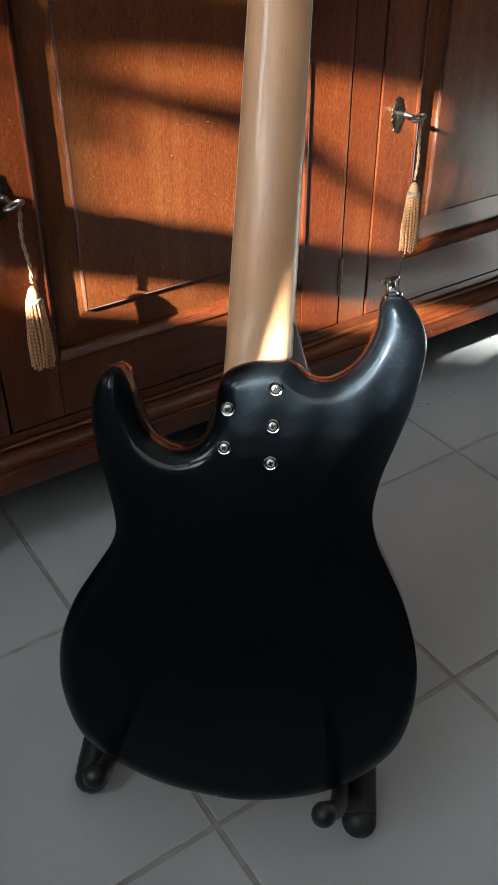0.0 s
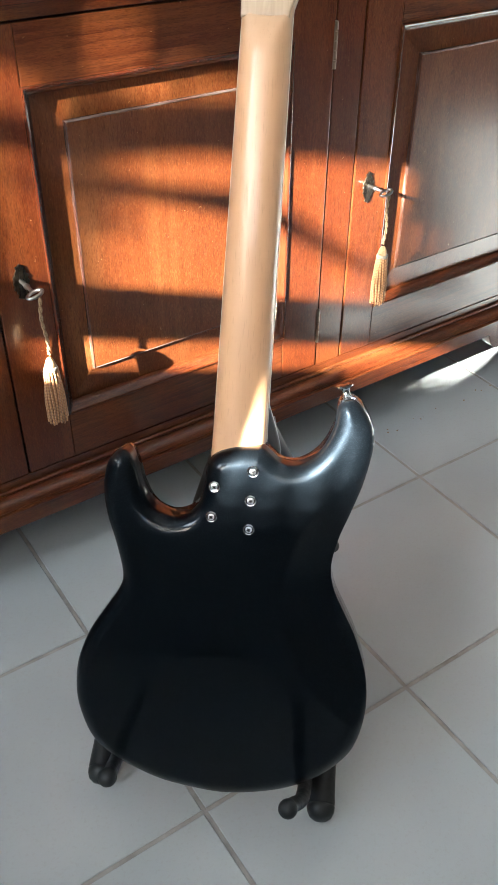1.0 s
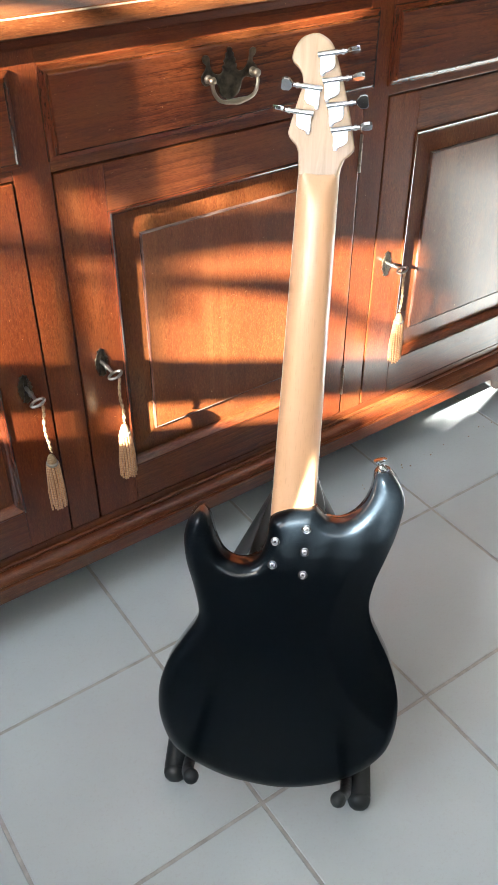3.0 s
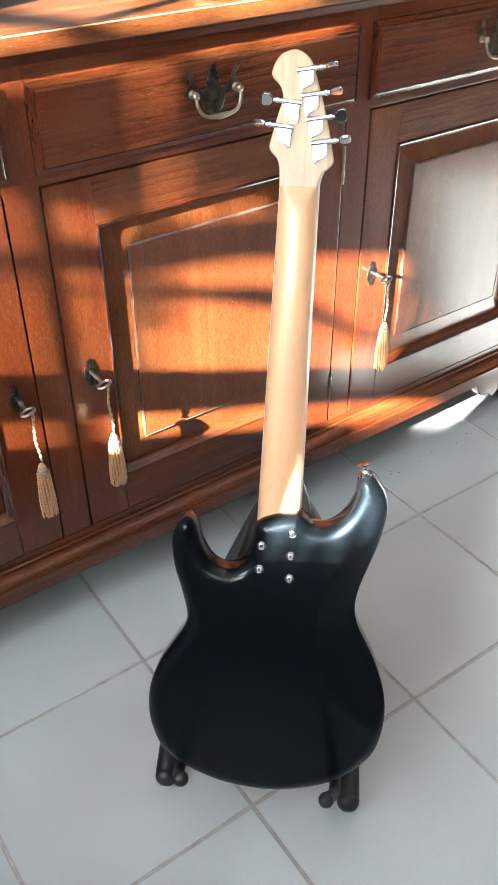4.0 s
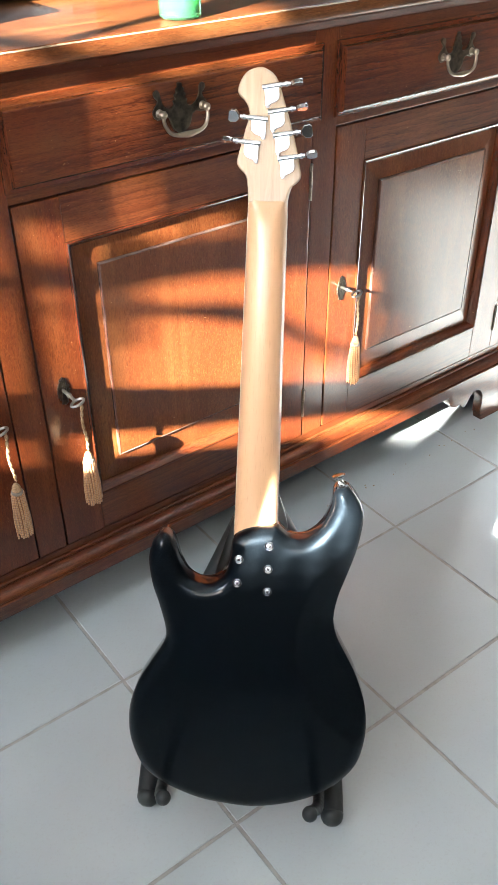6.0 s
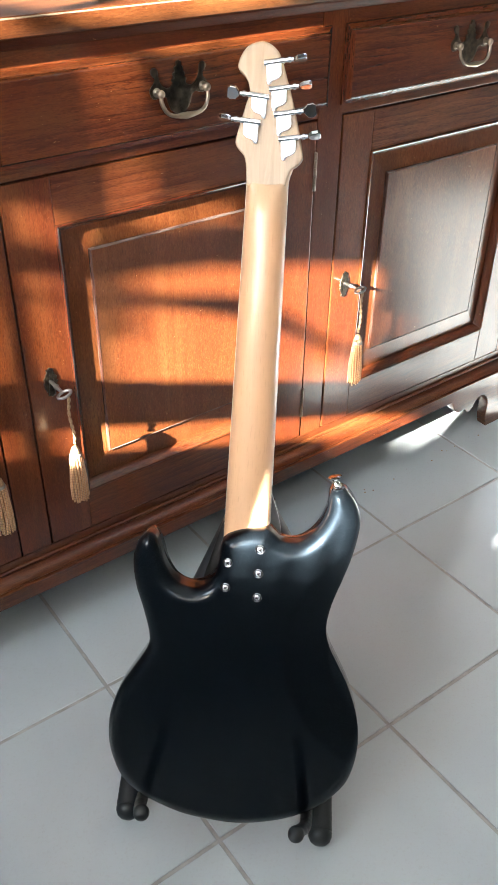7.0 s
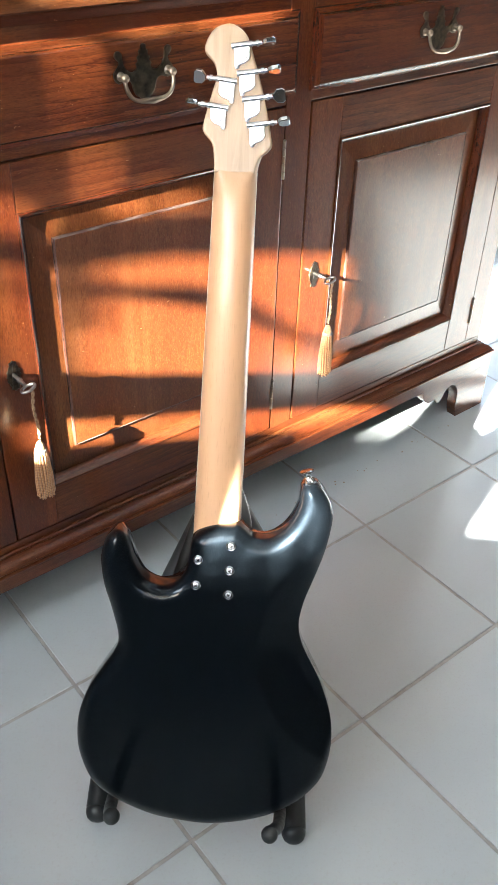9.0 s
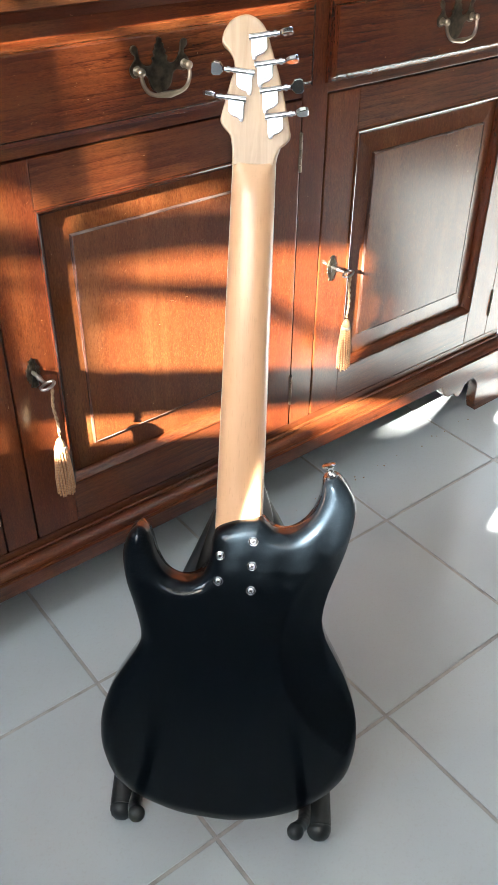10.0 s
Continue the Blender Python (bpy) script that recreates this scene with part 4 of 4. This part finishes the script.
def strap_button(at, way):
    m = Matrix.Translation(at) @ Vector(way).to_track_quat("Z", "Y").to_matrix().to_4x4()
    own = part("strap_button", lathe([(0.0078, -0.001), (0.0080, 0.0010), (0.0062, 0.0022), (0.0042, 0.0040), (0.0034, 0.0075), (0.0045, 0.0105), (0.0078, 0.0120), (0.0080, 0.0136), (0.0060, 0.0146), (0.0035, 0.0140), (0.0, 0.0138)], 20, m), CHROME, guitar, "chrome strap button", local=True)


strap_button((0.0985, 0.1050, -0.0180), (-0.25, 1.0, 0.0))
strap_button((0.0, -0.3345, -0.0300), (0.0, -1.0, 0.0))

# ---- folding stand: its cradle arms reach under the body, its frame is on the far side ----
stand = thing("guitar_stand", (0.06, -0.33, 0), "black folding guitar stand with rubber feet", "guitar stand")
APEX = Vector((0.1625, -0.306, 0.391))
UNDER = {-1: (-0.1190, -0.3155, 0.002), 1: (0.0870, -0.3235, 0.002)}


def in_guitar(a, b, d):
    return G @ Vector((a, b, d))


def side_of_stand(foot, sleeve_end, ball, far, s):
    leg = part("leg", tube([sleeve_end, Vector(sleeve_end).lerp(APEX, 0.5), APEX + Vector((0.012 * s, -0.012 * s, 0))], 0.0105, 12), STEEL, stand)
    # ribbed rubber sleeve with a rounded end
    way = (Vector(sleeve_end) - Vector(foot)).normalized()
    m = Matrix.Translation(foot) @ way.to_track_quat("Z", "Y").to_matrix().to_4x4()
    length = (Vector(sleeve_end) - Vector(foot)).length
    prof = [(0.0, -0.0135), (0.0070, -0.0125), (0.0120, -0.0090), (0.0150, -0.0030), (0.0156, 0.002), (0.0146, 0.004)]
    rings = []
    for r, h in prof:
        rings.append([m @ Vector((max(r, 1e-4) * math.cos(2 * math.pi * k / 56), max(r, 1e-4) * math.sin(2 * math.pi * k / 56), h)) for k in range(56)])
    for h in (0.005, length):
        rings.append([m @ Vector(((0.0156 - 0.0004 * (k % 2)) * math.cos(2 * math.pi * k / 56), (0.0156 - 0.0004 * (k % 2)) * math.sin(2 * math.pi * k / 56), h)) for k in range(56)])
    rings.append([m @ Vector((0.0108 * math.cos(2 * math.pi * k / 56), 0.0108 * math.sin(2 * math.pi * k / 56), length + 0.001)) for k in range(56)])
    part("foot", loft(rings), RUBBER, leg, "ribbed black rubber foot")
    # cradle arm with a ball end
    ball = Vector(ball)
    near = ball.lerp(in_guitar(*UNDER[s]), 0.3)
    arm_way = bezier_round([ball, near, in_guitar(*UNDER[s]), far], 5, False)
    arm = part("arm", tube(arm_way, 0.0076, 14), RUBBER, stand, "rubber covered cradle arm")
    bm = bmesh.new()
    bmesh.ops.create_uvsphere(bm, u_segments=20, v_segments=14, radius=0.0094, matrix=Matrix.Translation(ball))
    part("ball", bm, RUBBER, arm, "round black end cap")
    part("rear_leg", tube([APEX + Vector((0.012 * s, -0.012 * s, -0.01)), Vector((0.30 + 0.075 * s, -0.145 - 0.075 * s, 0.012))], 0.0105, 12), STEEL, stand)


BALL_L, BALL_R = in_guitar(-0.1030, -0.2640, 0.0815), in_guitar(0.0734, -0.2695, 0.0900)
side_of_stand((-0.0795, -0.3635, 0.0190), (-0.0385, -0.3160, 0.0380), BALL_L, in_guitar(-0.122, -0.332, -0.075), -1)
side_of_stand((0.1010, -0.5400, 0.0190), (0.1430, -0.4890, 0.0380), BALL_R, in_guitar(0.090, -0.338, -0.075), 1)
bm = slab([(-0.044, -0.110), (0.050, -0.110), (0.032, -0.040), (0.014, 0.030), (-0.012, 0.030), (-0.028, -0.040)], -0.012, 0.012, 0.004, "z")
head_m = Matrix.Translation(APEX) @ G.to_3x3().to_4x4()
bmesh.ops.transform(bm, matrix=head_m, verts=bm.verts[:])
part("hub", bm, STEEL, stand, "black plastic hub")
# lit plastic right of the neck, its light put into a grey colour
rest = [(p.x, p.y) for p in bezier_round([(0.016, -0.044, 0), (0.030, -0.044, 0), (0.036, -0.036, 0), (0.034, -0.020, 0), (0.025, 0.008, 0), (0.018, 0.026, 0), (0.012, 0.026, 0), (0.012, 0.0, 0)], 4)]
bm = slab(rest, 0.0125, 0.0175, 0.002, "z")
bmesh.ops.transform(bm, matrix=head_m, verts=bm.verts[:])
part("back_rest", bm, PLASTIC, stand, "stand's plastic rest, its lit look painted grey")

# ---- things on the sideboard ----
bottle = thing("glass_bottle", (0.286, 0.017, 0.907), "green glass bottle standing on the sideboard", "bottle")
part("glass", lathe([(0.0, 0.0), (0.024, 0.0), (0.027, 0.003), (0.0275, 0.09), (0.0265, 0.12), (0.014, 0.16), (0.0125, 0.20), (0.014, 0.203), (0.0115, 0.203), (0.011, 0.16), (0.0245, 0.118), (0.0253, 0.006), (0.0, 0.005)], 28, Matrix.Translation((0.286, 0.017, 0.907))), GREEN_GLASS, bottle)

turned = pose(0.10, 0.285, 0.907, 0, 0, -18)
player = thing("music_player", None, "low black plastic device with a silver strip on the sideboard", "music player", m=turned)
part("case", box(-0.17, 0.19, -0.015, 0.12, 0.004, 0.062, 0.004), PLAYER_BLACK, player, local=True)
part("strip", box(0.10, 0.155, -0.018, -0.0155, 0.010, 0.016, 0.0006), SATIN_CHROME, player, "silver strip", local=True)
for x in (-0.15, 0.17):
    part("foot", lathe([(0.010, 0.0), (0.011, 0.001), (0.010, 0.0045)], 14, Matrix.Translation((x, 0.01, 0))), RUBBER, player, local=True)
# unseen box, added to cast the shadow across the top's left part
chest = thing("unseen_box", (-0.24, 0.19, 0.907), "unseen plain box on the sideboard, placed for the shadow it casts", "chest")
part("body", box(-0.36, -0.125, 0.052, 0.330, 0.9072, 1.030, 0.003), OAK_H, chest)
part("lid", box(-0.364, -0.121, 0.048, 0.334, 1.0305, 1.052, 0.004), OAK_TOP, chest)

# ---- crumbs of dust along the base ----
rnd = random.Random(7)
bm = bmesh.new()
for i in range(26):
    x, y, r = rnd.uniform(0.25, 1.0), -0.034 - abs(rnd.gauss(0, 0.010)), rnd.uniform(0.0007, 0.0019)
    own = bmesh.new()
    bmesh.ops.create_icosphere(own, subdivisions=1, radius=r)
    for w in own.verts:
        w.co = Vector((w.co.x * rnd.uniform(0.7, 1.6), w.co.y, w.co.z * 0.5)) + Vector((x, y, 0.4 * r))
    join(bm, own)
dust = tagged(part("dust_crumbs", bm, CREAM, None, "pale crumbs of dust along the sideboard base"), category="dust", kind="stuff")

# ---- floor tiles ----
PITCH, JOINT = 0.3030, 0.0054
half = (PITCH - JOINT) / 2
tile_bm = bmesh.new()
rings = [[(sx * (half - w), sy * (half - w), z) for sx, sy in ((-1, -1), (1, -1), (1, 1), (-1, 1))] for w, z in ((0.0, -0.006), (0.0, -0.0010), (0.0004, -0.0003), (0.0012, 0.0))]
loft(rings, True, True, tile_bm)
tile_mesh = mesh_of("tile", tile_bm, TILE, False)
turn = Matrix.Rotation(radians(-0.55), 4, "Z")
for i in range(-8, 8):
    for j in range(-9, 3):
        if 0.303 * i + 0.943 * (0.303 * j - 0.46) < -2.55:
            continue
        ob = new("tile", tile_mesh)
        ob.parent = floor
        ob.matrix_basis = Matrix.Translation((-0.001, -0.4605, 0.0)) @ turn @ Matrix.Translation(((i + 0.5) * PITCH, (j + 0.5) * PITCH, 0.0))
